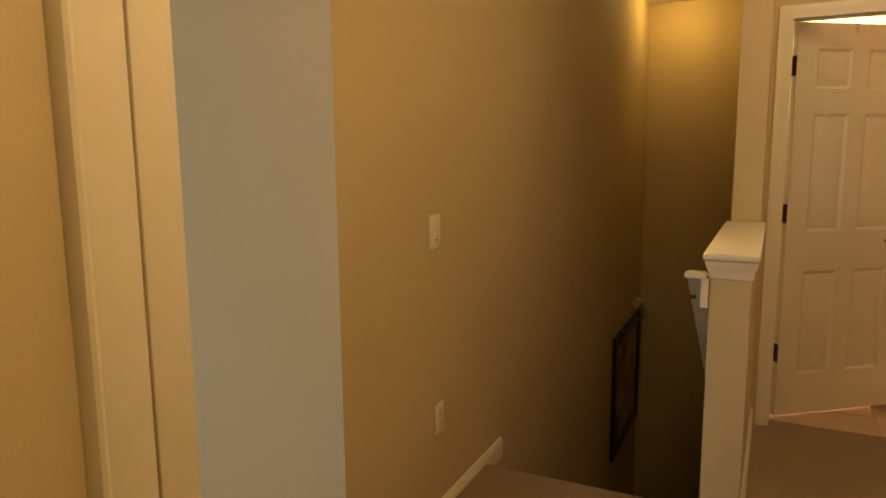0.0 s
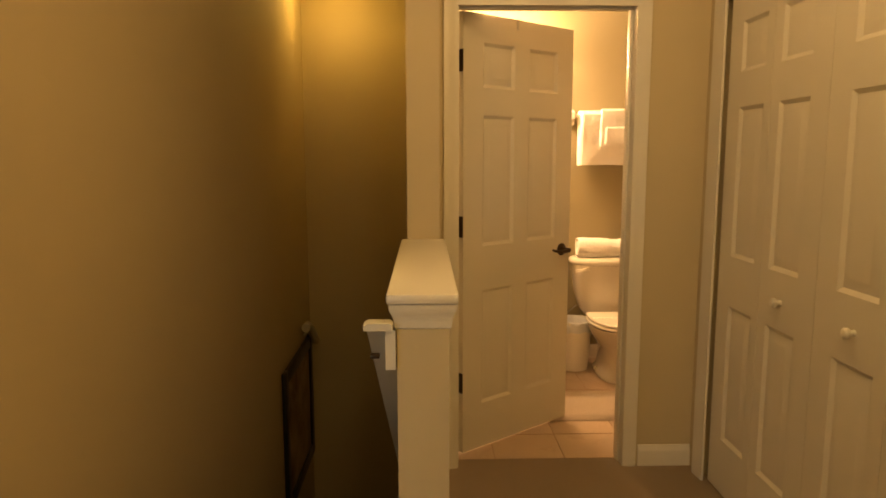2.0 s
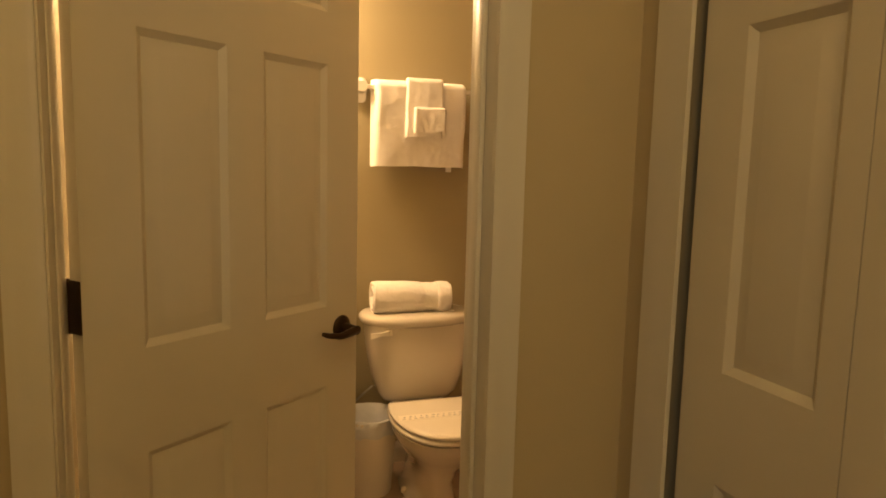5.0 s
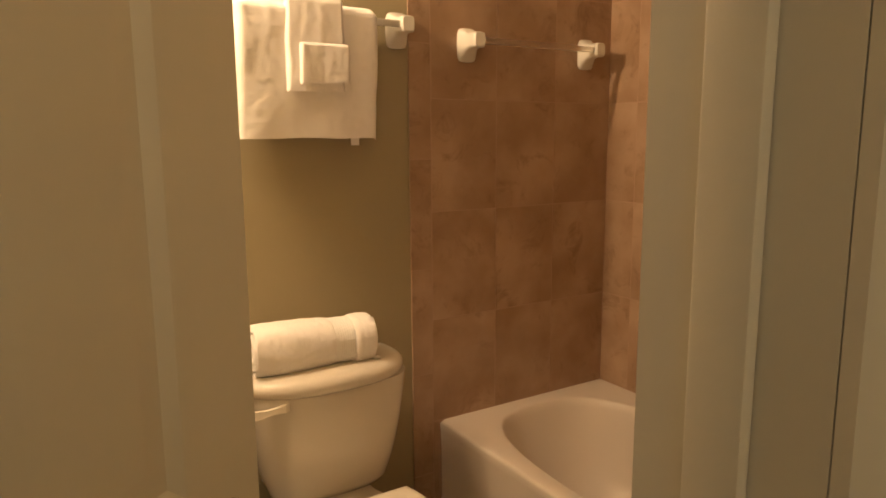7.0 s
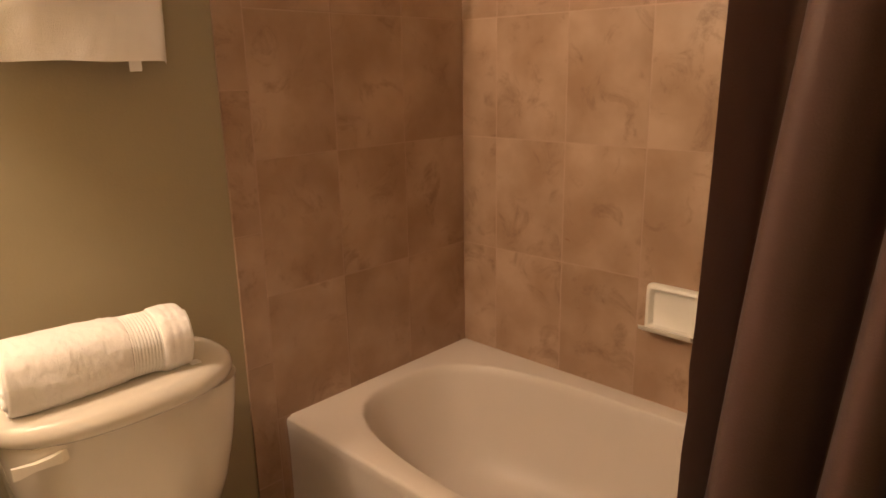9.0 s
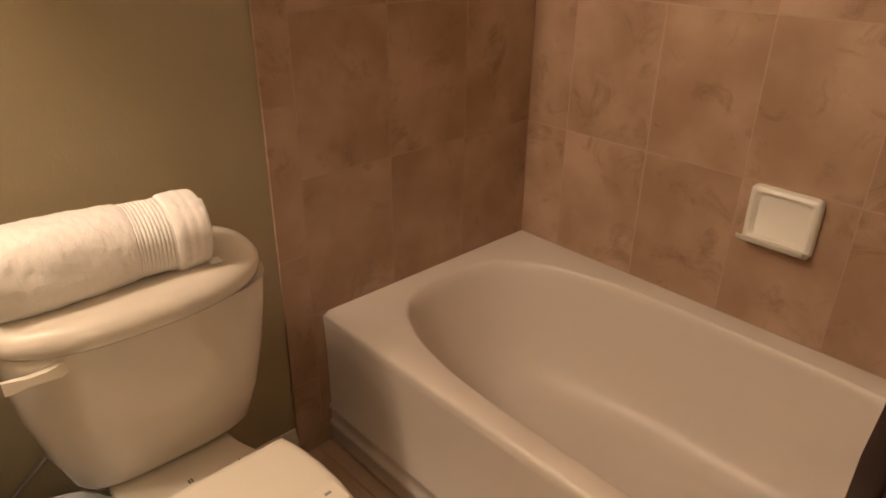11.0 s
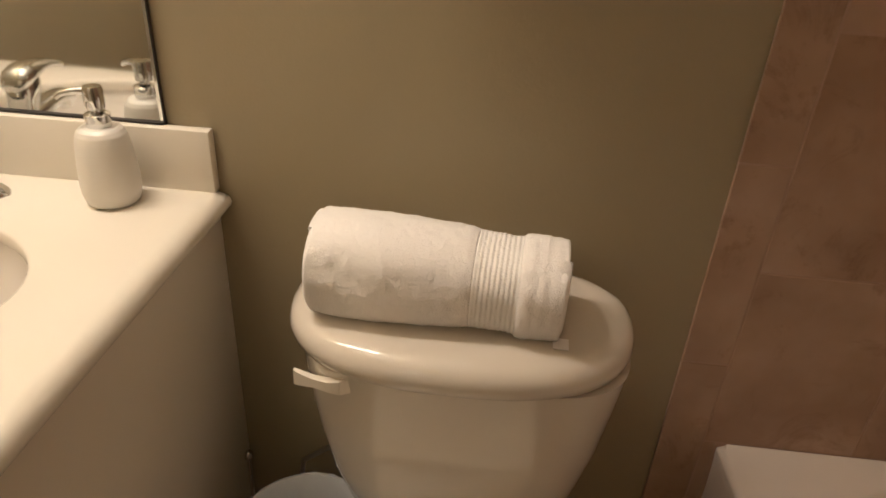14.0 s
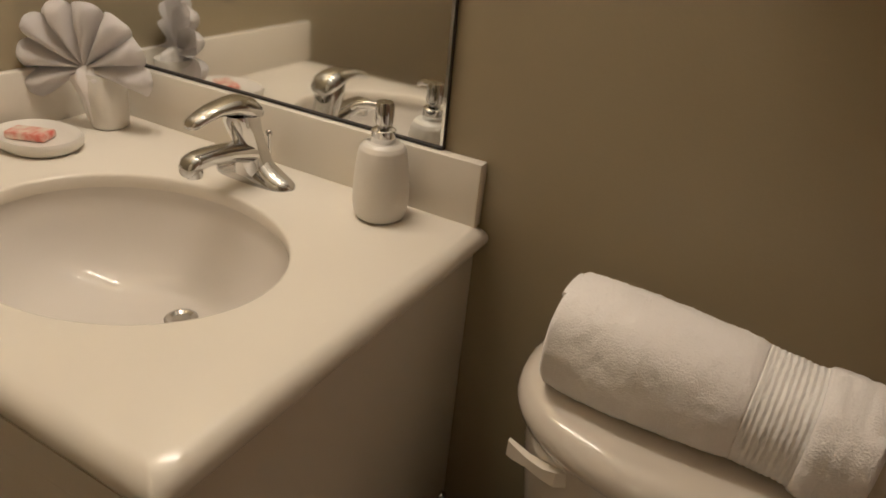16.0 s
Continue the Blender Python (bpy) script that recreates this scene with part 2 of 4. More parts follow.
wall("wall_closet", M_WALL, (XH, XH + 0.12, CY1 + 0.055, YD0, 0, H), (XH, XH + 0.12, CY1, CY1 + 0.055, 2.06, H), (XH, XH + 0.12, -7.1, CY0, 0, H), (XH, XH + 0.12, CY0, CY1, 2.06, H),
     (XH + 0.75, XH + 0.80, CY0 - 0.06, CY1 + 0.115, 0, H), (XH + 0.12, XH + 0.75, CY1 + 0.055, CY1 + 0.115, 0, H), (XH + 0.12, XH + 0.75, CY0 - 0.06, CY0, 0, H), label="beige hall wall around the bifold closet")
wall("wall_stair", M_WALL, (XL - 0.12, XL, -3.81, 1.27, -3.2, H), label="long beige wall beside the stairs")
wall("wall_stair_end", M_WALL, (XL - 0.12, -2.375, 1.27, 1.39, -3.2, H), label="beige end wall of the stairwell in lamp light")
wall("wall_passage", M_WALL, (-4.22, XL - 0.12, -3.81, -3.69, 0, H), label="beige wall end lit by daylight")
wall("wall_near", M_WALL, (-3.18, -3.06, -7.0, -4.783, 0, H), label="beige wall end beside the passage")
wall("wall_hall_back", M_WALL, (-3.18, XH, -7.1, -7.0, 0, H), label="beige wall at the end of the hall")
wall("wall_kitchen_far", M_KWALL, (-6.86, -6.74, -7.1, 0.5, 0, H), label="pale kitchen wall behind the worktop")
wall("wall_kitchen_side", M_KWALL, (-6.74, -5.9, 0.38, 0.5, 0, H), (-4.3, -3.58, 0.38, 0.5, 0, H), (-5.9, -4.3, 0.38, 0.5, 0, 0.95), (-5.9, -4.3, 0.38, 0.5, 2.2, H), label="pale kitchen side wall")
WX0, WX1, WZ0, WZ1 = -5.9, -3.9, 0.5, 2.1   # living room window
wall("wall_living", M_KWALL, (-6.74, WX0, -7.1, -7.0, 0, H), (WX1, -3.18, -7.1, -7.0, 0, H), (WX0, WX1, -7.1, -7.0, 0, WZ0),
     (WX0, WX1, -7.1, -7.0, WZ1, H), label="pale wall around the living room window")

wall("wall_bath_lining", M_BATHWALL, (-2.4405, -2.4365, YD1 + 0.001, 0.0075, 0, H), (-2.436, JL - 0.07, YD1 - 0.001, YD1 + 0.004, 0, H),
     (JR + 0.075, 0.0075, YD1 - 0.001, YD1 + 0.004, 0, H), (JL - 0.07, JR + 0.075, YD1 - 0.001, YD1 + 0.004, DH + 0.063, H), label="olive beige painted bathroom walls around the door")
bm = bmesh.new()
box(bm, -6.86, 0.13, -7.1, 1.39, H, H + 0.1)
solid("ceiling", bm, M_CEIL, "white painted ceiling with light texture", "ceiling", smooth=0)

bm = bmesh.new()
box(bm, XL, XH + 0.75, -7.1, -2.715, -0.1, 0)
box(bm, -2.505, XH + 0.75, -2.715, -1.605, -0.1, 0)
solid("floor_hall", bm, M_CARPET, "tan cut-pile carpet in the hall", "floor", smooth=0)
bm = make_box(-2.505, 0.13, -1.605, 0.13, -0.1, -0.006)
floor_bath = solid("floor_bath", bm, M_GROUT, "beige tiled bathroom floor with pale grout", "floor", smooth=0)
bm = make_box(-6.86, XL, -7.1, -3.70, -0.1, -0.006)
box(bm, -6.86, XL - 0.12, -3.70, 0.5, -0.1, -0.006)
floor_kitchen = solid("floor_kitchen", bm, M_GROUT, "cream tiled kitchen floor", "floor", smooth=0)

# stairs going down, carpeted
bm = bmesh.new()
for i in range(14):
    y = -2.715 + 0.265 * i
    box(bm, XL, -2.505, y, y + 0.29, -0.18 * (i + 1) - 0.25, -0.18 * (i + 1), bevel=0.012)
box(bm, XL - 0.19, -2.505, 0.98, 1.39, -3.0, -2.7)
solid("stairs", bm, M_CARPET, "carpeted stairs descending into shade", "stairs")

# half wall with cap and moulding
half = thing("half_wall", (-2.44, -2.44, 0), "beige half wall with white painted cap beside the stairs", "half wall", kind="structure")


def local(bm, ob):
    bmesh.ops.translate(bm, vec=-ob.matrix_world.translation, verts=bm.verts)
    return bm


part("body", local(make_box(-2.505, -2.375, -2.985, -1.902, -2.6, 1.0), half), M_WALL, half, "", 0)
part("cap", local(make_box(-2.530, -2.352, -3.012, -1.902, 1.056, 1.082, bevel=0.007), half), M_TRIM, half, "white painted cap board")
bm = bmesh.new()
prof = [(0.000, 0.990), (0.003, 0.993), (0.005, 1.006), (0.006, 1.018), (0.010, 1.028), (0.016, 1.040), (0.017, 1.055)]
rings = []
for o, z in prof:
    rings.append([(-2.507 - o, -2.987 - o, z), (-2.373 + o, -2.987 - o, z), (-2.373 + o, -1.903, z), (-2.507 - o, -1.903, z)])
loft(bm, rings)
part("moulding", local(bm, half), M_TRIM, half, "white crown moulding under the cap")

# stair handrail on the inside of the half wall
rail = thing("handrail", (-2.55, -3.0, 0), "white painted handrail sloping down beside the half wall", "handrail")
bm = bmesh.new()
rings = []
for y, z in ((-3.02, 1.012), (-2.985, 1.015), (-2.94, 1.0), (-1.7, 0.158), (0.9, -1.61)):
    rings.append([(-2.585, y, z - 0.018), (-2.585, y, z - 0.006), (-2.575, y, z), (-2.522, y, z), (-2.514, y, z - 0.006), (-2.514, y, z - 0.018)])
loft(bm, rings)
part("rail_top", local(bm, rail), M_TRIM, rail, "", 40)
bm = bmesh.new()
rings = []
for y, z in ((-3.0, 0.99), (-2.94, 0.982), (-1.7, 0.14), (0.9, -1.628)):
    rings.append([(-2.533, y, z - 0.10), (-2.533, y, z), (-2.508, y, z), (-2.508, y, z - 0.10)])
loft(bm, rings)
part("rail_board", local(bm, rail), M_TRIM, rail)
bm = make_box(-2.572, -2.548, -2.99, -2.965, 0.915, 0.925, bevel=0.003)
part("bracket", local(bm, rail), M_BRONZE, rail, "dark metal bracket")

# ---- trim ----
def profile_strip(bm, pts, p0, p1, inward):
    """A moulded strip from p0 to p1: pts are (out of the wall, across) pairs."""
    p0, p1 = Vector(p0), Vector(p1)
    along = (p1 - p0).normalized()
    across = inward[1]
    out = inward[0]
    rings = [[p + Vector(out) * a + Vector(across) * b for a, b in pts] for p in (p0, p1)]
    loft(bm, rings)


BASE = [(0, 0), (0.014, 0), (0.014, 0.068), (0.011, 0.078), (0.006, 0.088), (0.004, 0.096), (0, 0.098)]
CASE = [(0, 0), (0.010, 0), (0.012, 0.006), (0.011, 0.014), (0.016, 0.030), (0.018, 0.046), (0.017, 0.060), (0, 0.062)]


def baseboard(label, *runs):
    bm = bmesh.new()
    for p0, p1, out in runs:
        profile_strip(bm, BASE, p0, p1, (out, (0, 0, 1)))
    return solid("baseboard", bm, M_TRIM, label, "baseboard")


baseboard("white painted baseboard along the hall carpet", ((-2.375, -2.985, 0), (-2.375, -1.70, 0), (1, 0, 0)),
          ((-1.463, YD0, 0), (-1.222, YD0, 0), (0, -1, 0)), ((-2.505, -2.985, 0), (-2.375, -2.985, 0), (0, -1, 0)),
          ((XH, -7.0, 0), (XH, CY0 - 0.092, 0), (-1, 0, 0)), ((-3.06, -7.0, 0), (-3.06, -4.92, 0), (1, 0, 0)))
baseboard("white painted baseboard along the stair wall", ((XL, -3.81, -0.052), (XL, -2.50, -0.052), (1, 0, 0)), ((-4.22, -3.81, 0), (XL, -3.81, 0), (0, -1, 0)))
baseboard("white painted baseboard behind the toilet", ((-1.60, 0.008, -0.006), (-0.852, 0.008, -0.006), (0, -1, 0)))


def casing(name, axis, pos, out, a0, a1, top, label, wide=1.0):
    """Door casing on three sides; a0 and a1 are the opening's sides."""
    bm = bmesh.new()
    o = Vector((0, out, 0)) if axis == "x" else Vector((out, 0, 0))

    def at(a, z):
        return Vector((a, pos, z)) if axis == "x" else Vector((pos, a, z))
    u = Vector((1, 0, 0)) if axis == "x" else Vector((0, 1, 0))
    up = Vector((0, 0, 1))
    path = [(a0, 0, -u), (a0, top, -u + up), (a1, top, u + up), (a1, 0, u)]
    rings = [[at(a, z) + o * p + d * q * wide for p, q in CASE] for a, z, d in path]
    loft(bm, rings)
    return solid(name, bm, M_TRIM, label, "door casing")


casing("trim_bath_door", "x", YD0, -1, JL - 0.003, JR, DH - 0.008, "white painted casing around the bathroom doorway")
casing("trim_bath_inside", "x", YD1, 1, JL - 0.012, JR + 0.0015, DH, "white painted casing inside the bathroom")
casing("trim_closet", "y", XH, -1, CY0, CY1, 2.05, "white painted casing around the closet doors", 1.45)
bm = bmesh.new()
box(bm, JL - 0.02, JL, YD0 + 0.001, YD1 - 0.001, 0, DH)
box(bm, JR, JR + 0.02, YD0 + 0.001, YD1 - 0.001, 0, DH)
box(bm, JL - 0.02, JR + 0.02, YD0 + 0.001, YD1 - 0.001, DH, DH + 0.02)
box(bm, JR - 0.012, JR - 0.0005, YD0 + 0.045, YD1 - 0.04, 0, DH - 0.001, bevel=0.003)
box(bm, JL + 0.0005, JL + 0.004, YD0 + 0.045, YD1 - 0.045, 0, DH - 0.001, bevel=0.003)
box(bm, JL + 0.001, JR - 0.001, YD0 + 0.045, YD1 - 0.04, DH - 0.012, DH - 0.0005, bevel=0.003)
solid("trim_door_jamb", bm, M_TRIM, "white painted door jamb with stop strip", "door jamb")
bm = bmesh.new()
box(bm, -3.192, -3.0605, -4.782, -4.757, 0, H, bevel=0.003)
box(bm, -3.060, -3.046, -4.826, -4.757, 0, H, bevel=0.004)
box(bm, -3.060, -3.050, -4.898, -4.8275, 0, H, bevel=0.002)
loft(bm, [[(-3.060 + a, -4.911 + b, z) for a, b in ((0, 0.0125), (0.012, 0.0115), (0.020, 0.006), (0.022, 0), (0.020, -0.006), (0.010, -0.0125), (0, -0.014))] for z in (0, H)])
solid("trim_passage", bm, M_TRIM, "white painted casing with a bead on the wall end", "door casing")


# ---- panelled doors ----
def panelled(bm, x0, x1, z0, z1, panels, y, facing):
    """One face of a door at depth y, with moulded panels; facing is -1 or 1 along y."""
    xs = sorted({x0, x1, *[p[0] for p in panels], *[p[1] for p in panels]})
    zs = sorted({z0, z1, *[p[2] for p in panels], *[p[3] for p in panels]})
    for i in range(len(xs) - 1):
        for j in range(len(zs) - 1):
            a, b, c, d = xs[i], xs[i + 1], zs[j], zs[j + 1]
            if not any(p[0] <= a + 1e-6 and b <= p[1] + 1e-6 and p[2] <= c + 1e-6 and d <= p[3] + 1e-6 for p in panels):
                bm.faces.new([bm.verts.new(q) for q in ((a, y, c), (b, y, c), (b, y, d), (a, y, d))])
    for a, b, c, d in panels:
        rings = []
        for inset, depth in ((0, 0), (0.004, 0.001), (0.018, 0.011), (0.023, 0.011), (0.048, 0.002), (0.052, 0.0015)):
            yy = y - facing * depth
            rings.append([(a + inset, yy, c + inset), (b - inset, yy, c + inset), (b - inset, yy, d - inset), (a + inset, yy, d - inset)])
        loft(bm, rings, True, False, True)


def door_leaf(width, z0, z1, panels, thick):
    """A leaf from x = 0 to width, its front at y = 0, its back at y = thick."""
    bm = bmesh.new()
    panelled(bm, 0, width, z0, z1, panels, 0, -1)
    panelled(bm, 0, width, z0, z1, panels, thick, 1)
    for q in (((0, 0, z0), (0, thick, z0), (0, thick, z1), (0, 0, z1)), ((width, 0, z0), (width, thick, z0), (width, thick, z1), (width, 0, z1)),
              ((0, 0, z0), (width, 0, z0), (width, thick, z0), (0, thick, z0)), ((0, 0, z1), (width, 0, z1), (width, thick, z1), (0, thick, z1))):
        bm.faces.new([bm.verts.new(p) for p in q])
    bmesh.ops.remove_doubles(bm, verts=bm.verts, dist=0.0001)
    return bm


def local_shift(bm):
    bmesh.ops.translate(bm, vec=(0, -0.035, 0), verts=bm.verts)
    return bm


ROWS = ((0.235, 0.795), (0.995, 1.60), (1.715, 1.92))
DW, DA = 0.735, 38.0
door = tagged(thing("door_1", (JL + 0.005, YD1 + 0.003, 0), "", "", kind="structure"),
              "white six-panel bathroom door standing half open", "door")
door.matrix_world = pose(JL + 0.005, YD1 + 0.005, 0, 0, 0, DA)
leafm = local_shift(door_leaf(DW, 0.02, 2.038, [(a, b, c, d) for a, b in ((0.115, 0.325), (0.415, 0.625)) for c, d in ROWS], 0.035))
leaf = part("leaf", leafm, M_DOOR, door, "", 20)
for z in (0.36, 1.095, 1.83):
    bm = bmesh.new()
    tube(bm, [(-0.002, 0.006, z - 0.05), (-0.002, 0.006, z + 0.05)], 0.006, 10)
    box(bm, -0.003, 0.001, -0.034, 0.0, z - 0.048, z + 0.048)
    part("hinge", bm, M_BRONZE, door, "dark bronze hinge")


def lever_set(parent, x, z, side, y):
    s = side
    bm = lathe([(0.002, 0), (0.032, 0), (0.032, 0.004), (0.026, 0.010), (0.014, 0.014), (0.011, 0.045), (0.012, 0.056), (0.002, 0.058)], 24)
    bmesh.ops.rotate(bm, matrix=Matrix.Rotation(radians(90 if s < 0 else -90), 3, "X"), verts=bm.verts)
    bmesh.ops.translate(bm, vec=(x, y, z), verts=bm.verts)
    yy = y + s * 0.048
    tube(bm, [(x + 0.006, yy, z), (x - 0.02, yy + s * 0.004, z - 0.002), (x - 0.06, yy + s * 0.005, z - 0.004), (x - 0.10, yy, z + 0.004), (x - 0.115, yy - s * 0.004, z + 0.010)],
         [0.011, 0.011, 0.0085, 0.007, 0.005], 12)
    return part("lever_handle", bm, M_BRONZE, parent, "oil-rubbed bronze lever")


lever_set(door, DW - 0.06, 0.935, -1, -0.035)
lever_set(door, DW - 0.06, 0.935, 1, 0.0)
bm = bmesh.new()
box(bm, DW - 0.0005, DW + 0.0015, -0.029, -0.006, 0.90, 0.965)
box(bm, DW, DW + 0.008, -0.023, -0.012, 0.925, 0.945)
part("latch", bm, M_BRONZE, door)

hk = thing("over_door_hook", (0, 0, 0), "small metal over-door hook on the bathroom door", "hook")
hk.matrix_world = door.matrix_world @ pose(0.335, -0.0355, 2.038)
bm = bmesh.new()
box(bm, -0.007, 0.007, -0.0015, 0.0005, -0.045, 0.002)
box(bm, -0.007, 0.007, -0.0015, 0.0375, 0.0005, 0.0025)
part("strap", bm, M_STEEL, hk)

# bifold closet: four leaves
LW = (CY1 - CY0) / 4
CROWS = ((0.235, 0.812), (1.008, 1.605), (1.73, 1.93))
for i in range(4):
    d = thing("closet_door", (XH + 0.015, CY1 - i * LW, 0), "white moulded bifold closet leaf, closed", "closet door", "bifold closet leaves")
    d.matrix_world = pose(XH + 0.015, CY1 - i * LW - (0.012 if i == 0 else 0.001), 0, 0, 0, -90)
    part("leaf", door_leaf(LW - (0.013 if i == 0 else 0.002), 0.012, 2.035, [((0.10 if i % 2 == 0 else 0.053) - (0.003 if i == 0 else 0), LW - (0.057 if i % 2 == 0 else 0.104) - (0.003 if i == 0 else 0), c, e) for c, e in CROWS], 0.03), M_DOOR, d, "", 20)
    if i in (1, 2):
        bm = lathe([(0.001, 0.0), (0.010, 0.0), (0.008, 0.008), (0.010, 0.014), (0.016, 0.020), (0.017, 0.028), (0.012, 0.034), (0.001, 0.036)], 20)
        bmesh.ops.rotate(bm, matrix=Matrix.Rotation(radians(90), 3, "X"), verts=bm.verts)
        bmesh.ops.translate(bm, vec=(0.153 if i == 1 else LW - 0.153, 0, 0.908), verts=bm.verts)
        part("knob", bm, M_TRIM, d, "white round knob")

# ---- lamps of the place ----
BULBS = (-0.225, -0.075, 0.075, 0.225)
for dx in BULBS:
    lamp("vanity_bulb", "POINT", pose(-2.02 + dx, -0.19, 2.11), 17, WARM, 0.045)
lamp("stair_bulb", "POINT", pose(-3.12, 0.80, 2.68), 5.5, AMBER, 0.05)
HALL_LIGHTS = ((-1.95, -2.95, 5.2), (-2.15, -4.75, 21.5))
for x, y, power in HALL_LIGHTS:
    lamp("hall_bulb", "POINT", pose(x, y, 2.60), power, HALL, 0.12)
lamp("window_light", "AREA", look((-4.9, -6.95, 1.3), (-4.6, -3.8, 1.2)), 18, DAY, 1.9, 1.5)
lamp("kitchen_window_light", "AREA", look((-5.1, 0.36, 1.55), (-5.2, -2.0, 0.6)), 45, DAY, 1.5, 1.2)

light = thing("vanity_light", (-2.02, 0.008, 2.11), "chrome vanity light bar with round lit globes above the mirror", "wall light")
part("bar", make_box(-0.34, 0.34, -0.03, 0, -0.045, 0.045, bevel=0.006), M_CHROME, light, "polished chrome back bar")
for dx in BULBS:
    bm = lathe([(0.001, 0), (0.03, 0), (0.028, 0.02), (0.014, 0.035), (0.014, 0.095), (0.024, 0.102), (0.024, 0.125), (0.001, 0.126)], 20)
    bmesh.ops.rotate(bm, matrix=Matrix.Rotation(radians(90), 3, "X"), verts=bm.verts)
    bmesh.ops.translate(bm, vec=(dx, -0.028, 0), verts=bm.verts)
    part("socket", bm, M_CHROME, light)
    bm = bmesh.new()
    bmesh.ops.create_uvsphere(bm, u_segments=20, v_segments=14, radius=0.045)
    bmesh.ops.translate(bm, vec=(dx, -0.197, 0), verts=bm.verts)
    globe = part("globe", bm, M_BULB, light, "round lit glass globe")
    globe.visible_shadow = False

for x, y, power in HALL_LIGHTS:
    rad = 0.17
    cl = thing("ceiling_light", (x, y, H), "round white ceiling light in the hall", "ceiling light", "hall ceiling lights")
    part("base_ring", lathe([(0.001, 0), (rad, 0), (rad, -0.02), (rad - 0.01, -0.025), (0.001, -0.025)], 28), M_TRIM, cl)
    d = part("diffuser", lathe([(rad - 0.012, -0.025), (rad - 0.02, -0.06), (rad * 0.6, -0.095), (0.001, -0.11)], 28, cap0=False), M_BULB, cl, "lit frosted glass bowl")
    d.visible_shadow = False

can = thing("recessed_light", (-3.12, 0.80, H), "white recessed ceiling light over the stairs", "ceiling light")
part("trim_ring", lathe([(0.06, 0), (0.09, 0), (0.088, -0.006), (0.062, -0.008)], 28, cap0=False, cap1=False), M_TRIM, can)
d = part("lens", lathe([(0.058, -0.003), (0.001, -0.004)], 28, cap0=False), M_BULB, can, "lit lens")
d.visible_shadow = False

# ---- bathtub ----
TX0, TY0, RIM = -0.747, -1.535, 0.403
tub = thing("bathtub", (TX0 / 2, TY0 / 2, 0), "white enamelled alcove bathtub with flat rim", "bathtub")
cx, cy = -0.377, -0.762
rx, ry = 0.316, 0.708
corner = [math.atan2(sy, sx) for sx, sy in ((0.0 - cx, 0.0 - cy), (TX0 - cx, 0.0 - cy), (TX0 - cx, TY0 - cy), (0.0 - cx, TY0 - cy))]
angles = sorted({round(a % (2 * math.pi), 5) for a in corner} | {round(2 * math.pi * i / 72, 5) for i in range(72)})


def on_rect(a, inset, z):
    c, s = math.cos(a), math.sin(a)
    x0, x1, y0, y1 = TX0 + inset - cx, -0.001 - inset * 0 - cx, TY0 + inset * 0 - cy, -0.001 - cy
    k = min((x1 / c) if c > 1e-9 else (x0 / c if c < -1e-9 else 9), (y1 / s) if s > 1e-9 else (y0 / s if s < -1e-9 else 9))
    return (cx + c * k, cy + s * k, z)


def on_oval(a, gx, gy, z, power, sy=0.0):
    c, s = math.cos(a), math.sin(a)
    k = (abs(c / gx) ** power + abs(s / gy) ** power) ** (-1 / power)
    return (cx + c * k, cy + sy + s * k, z)


bm = bmesh.new()
rings = [[on_rect(a, 0.0, RIM - 0.03) for a in angles], [on_rect(a, 0.0, RIM - 0.010) for a in angles],
         [on_rect(a, 0.003, RIM - 0.003) for a in angles], [on_rect(a, 0.010, RIM) for a in angles]]
for e, z, p in ((0.0, 0.0, 3.05), (-0.003, -0.0015, 3.05), (-0.007, -0.007, 3.05), (-0.012, -0.03, 3.0), (-0.034, -0.15, 2.9), (-0.062, -0.25, 2.8), (-0.082, -0.295, 2.8), (-0.105, -0.320, 2.8), (-0.15, -0.335, 2.8)):
    rings.append([on_oval(a, rx + e, ry + e * 1.9, RIM + z, p) for a in angles])
loft(bm, rings, True, False, True)
part("basin", local(bm, tub), M_TUB, tub, "", 60)
bm = bmesh.new()
prof = [(TX0 + 0.03, RIM - 0.012), (TX0 + 0.001, RIM - 0.028), (TX0 + 0.004, 0.30), (TX0 + 0.004, 0.125), (TX0 - 0.002, 0.118), (TX0 - 0.003, 0.108),
        (TX0 + 0.003, 0.100), (TX0 + 0.003, 0.072), (TX0 - 0.003, 0.066), (TX0 - 0.004, 0.052), (TX0 + 0.002, 0.046), (TX0 + 0.002, 0.0), (TX0 + 0.03, 0.0)]
loft(bm, [[(x, y, z) for x, z in prof] for y in (TY0, -0.002)])
part("apron", local(bm, tub), M_TUB, tub, "white apron with two raised lines near the floor", 50)
bm = lathe([(0.001, 0), (0.032, 0), (0.034, 0.003), (0.026, 0.005), (0.001, 0.004)], 24, at=(-0.36, -1.28, RIM - 0.3335))
part("drain", local(bm, tub), M_CHROME, tub, "chrome drain ring")

# ---- toilet ----
TC = -1.218
toilet = thing("toilet", (TC, -0.35, 0), "white two-piece toilet with closed lid beside the tub", "toilet")
bm = bmesh.new()
rings = []
for z, w, fr, pw in ((0.352, 0.136, 0.125, 2.8), (0.358, 0.155, 0.146, 3.0), (0.388, 0.172, 0.168, 3.2), (0.46, 0.194, 0.182, 3.2), (0.55, 0.211, 0.196, 3.2),
                     (0.64, 0.222, 0.206, 3.2), (0.696, 0.227, 0.212, 3.2)):
    rings.append([(x, min(y, -0.012), zz) for x, y, zz in oval(TC + 0.009, -0.10, z, w + 0.004, 0.09, 56, pw + 0.6, fr - 0.045)])
loft(bm, rings)
tank = part("tank", local(bm, toilet), M_PORC, toilet, "", 50)
bm = bmesh.new()
rings = []
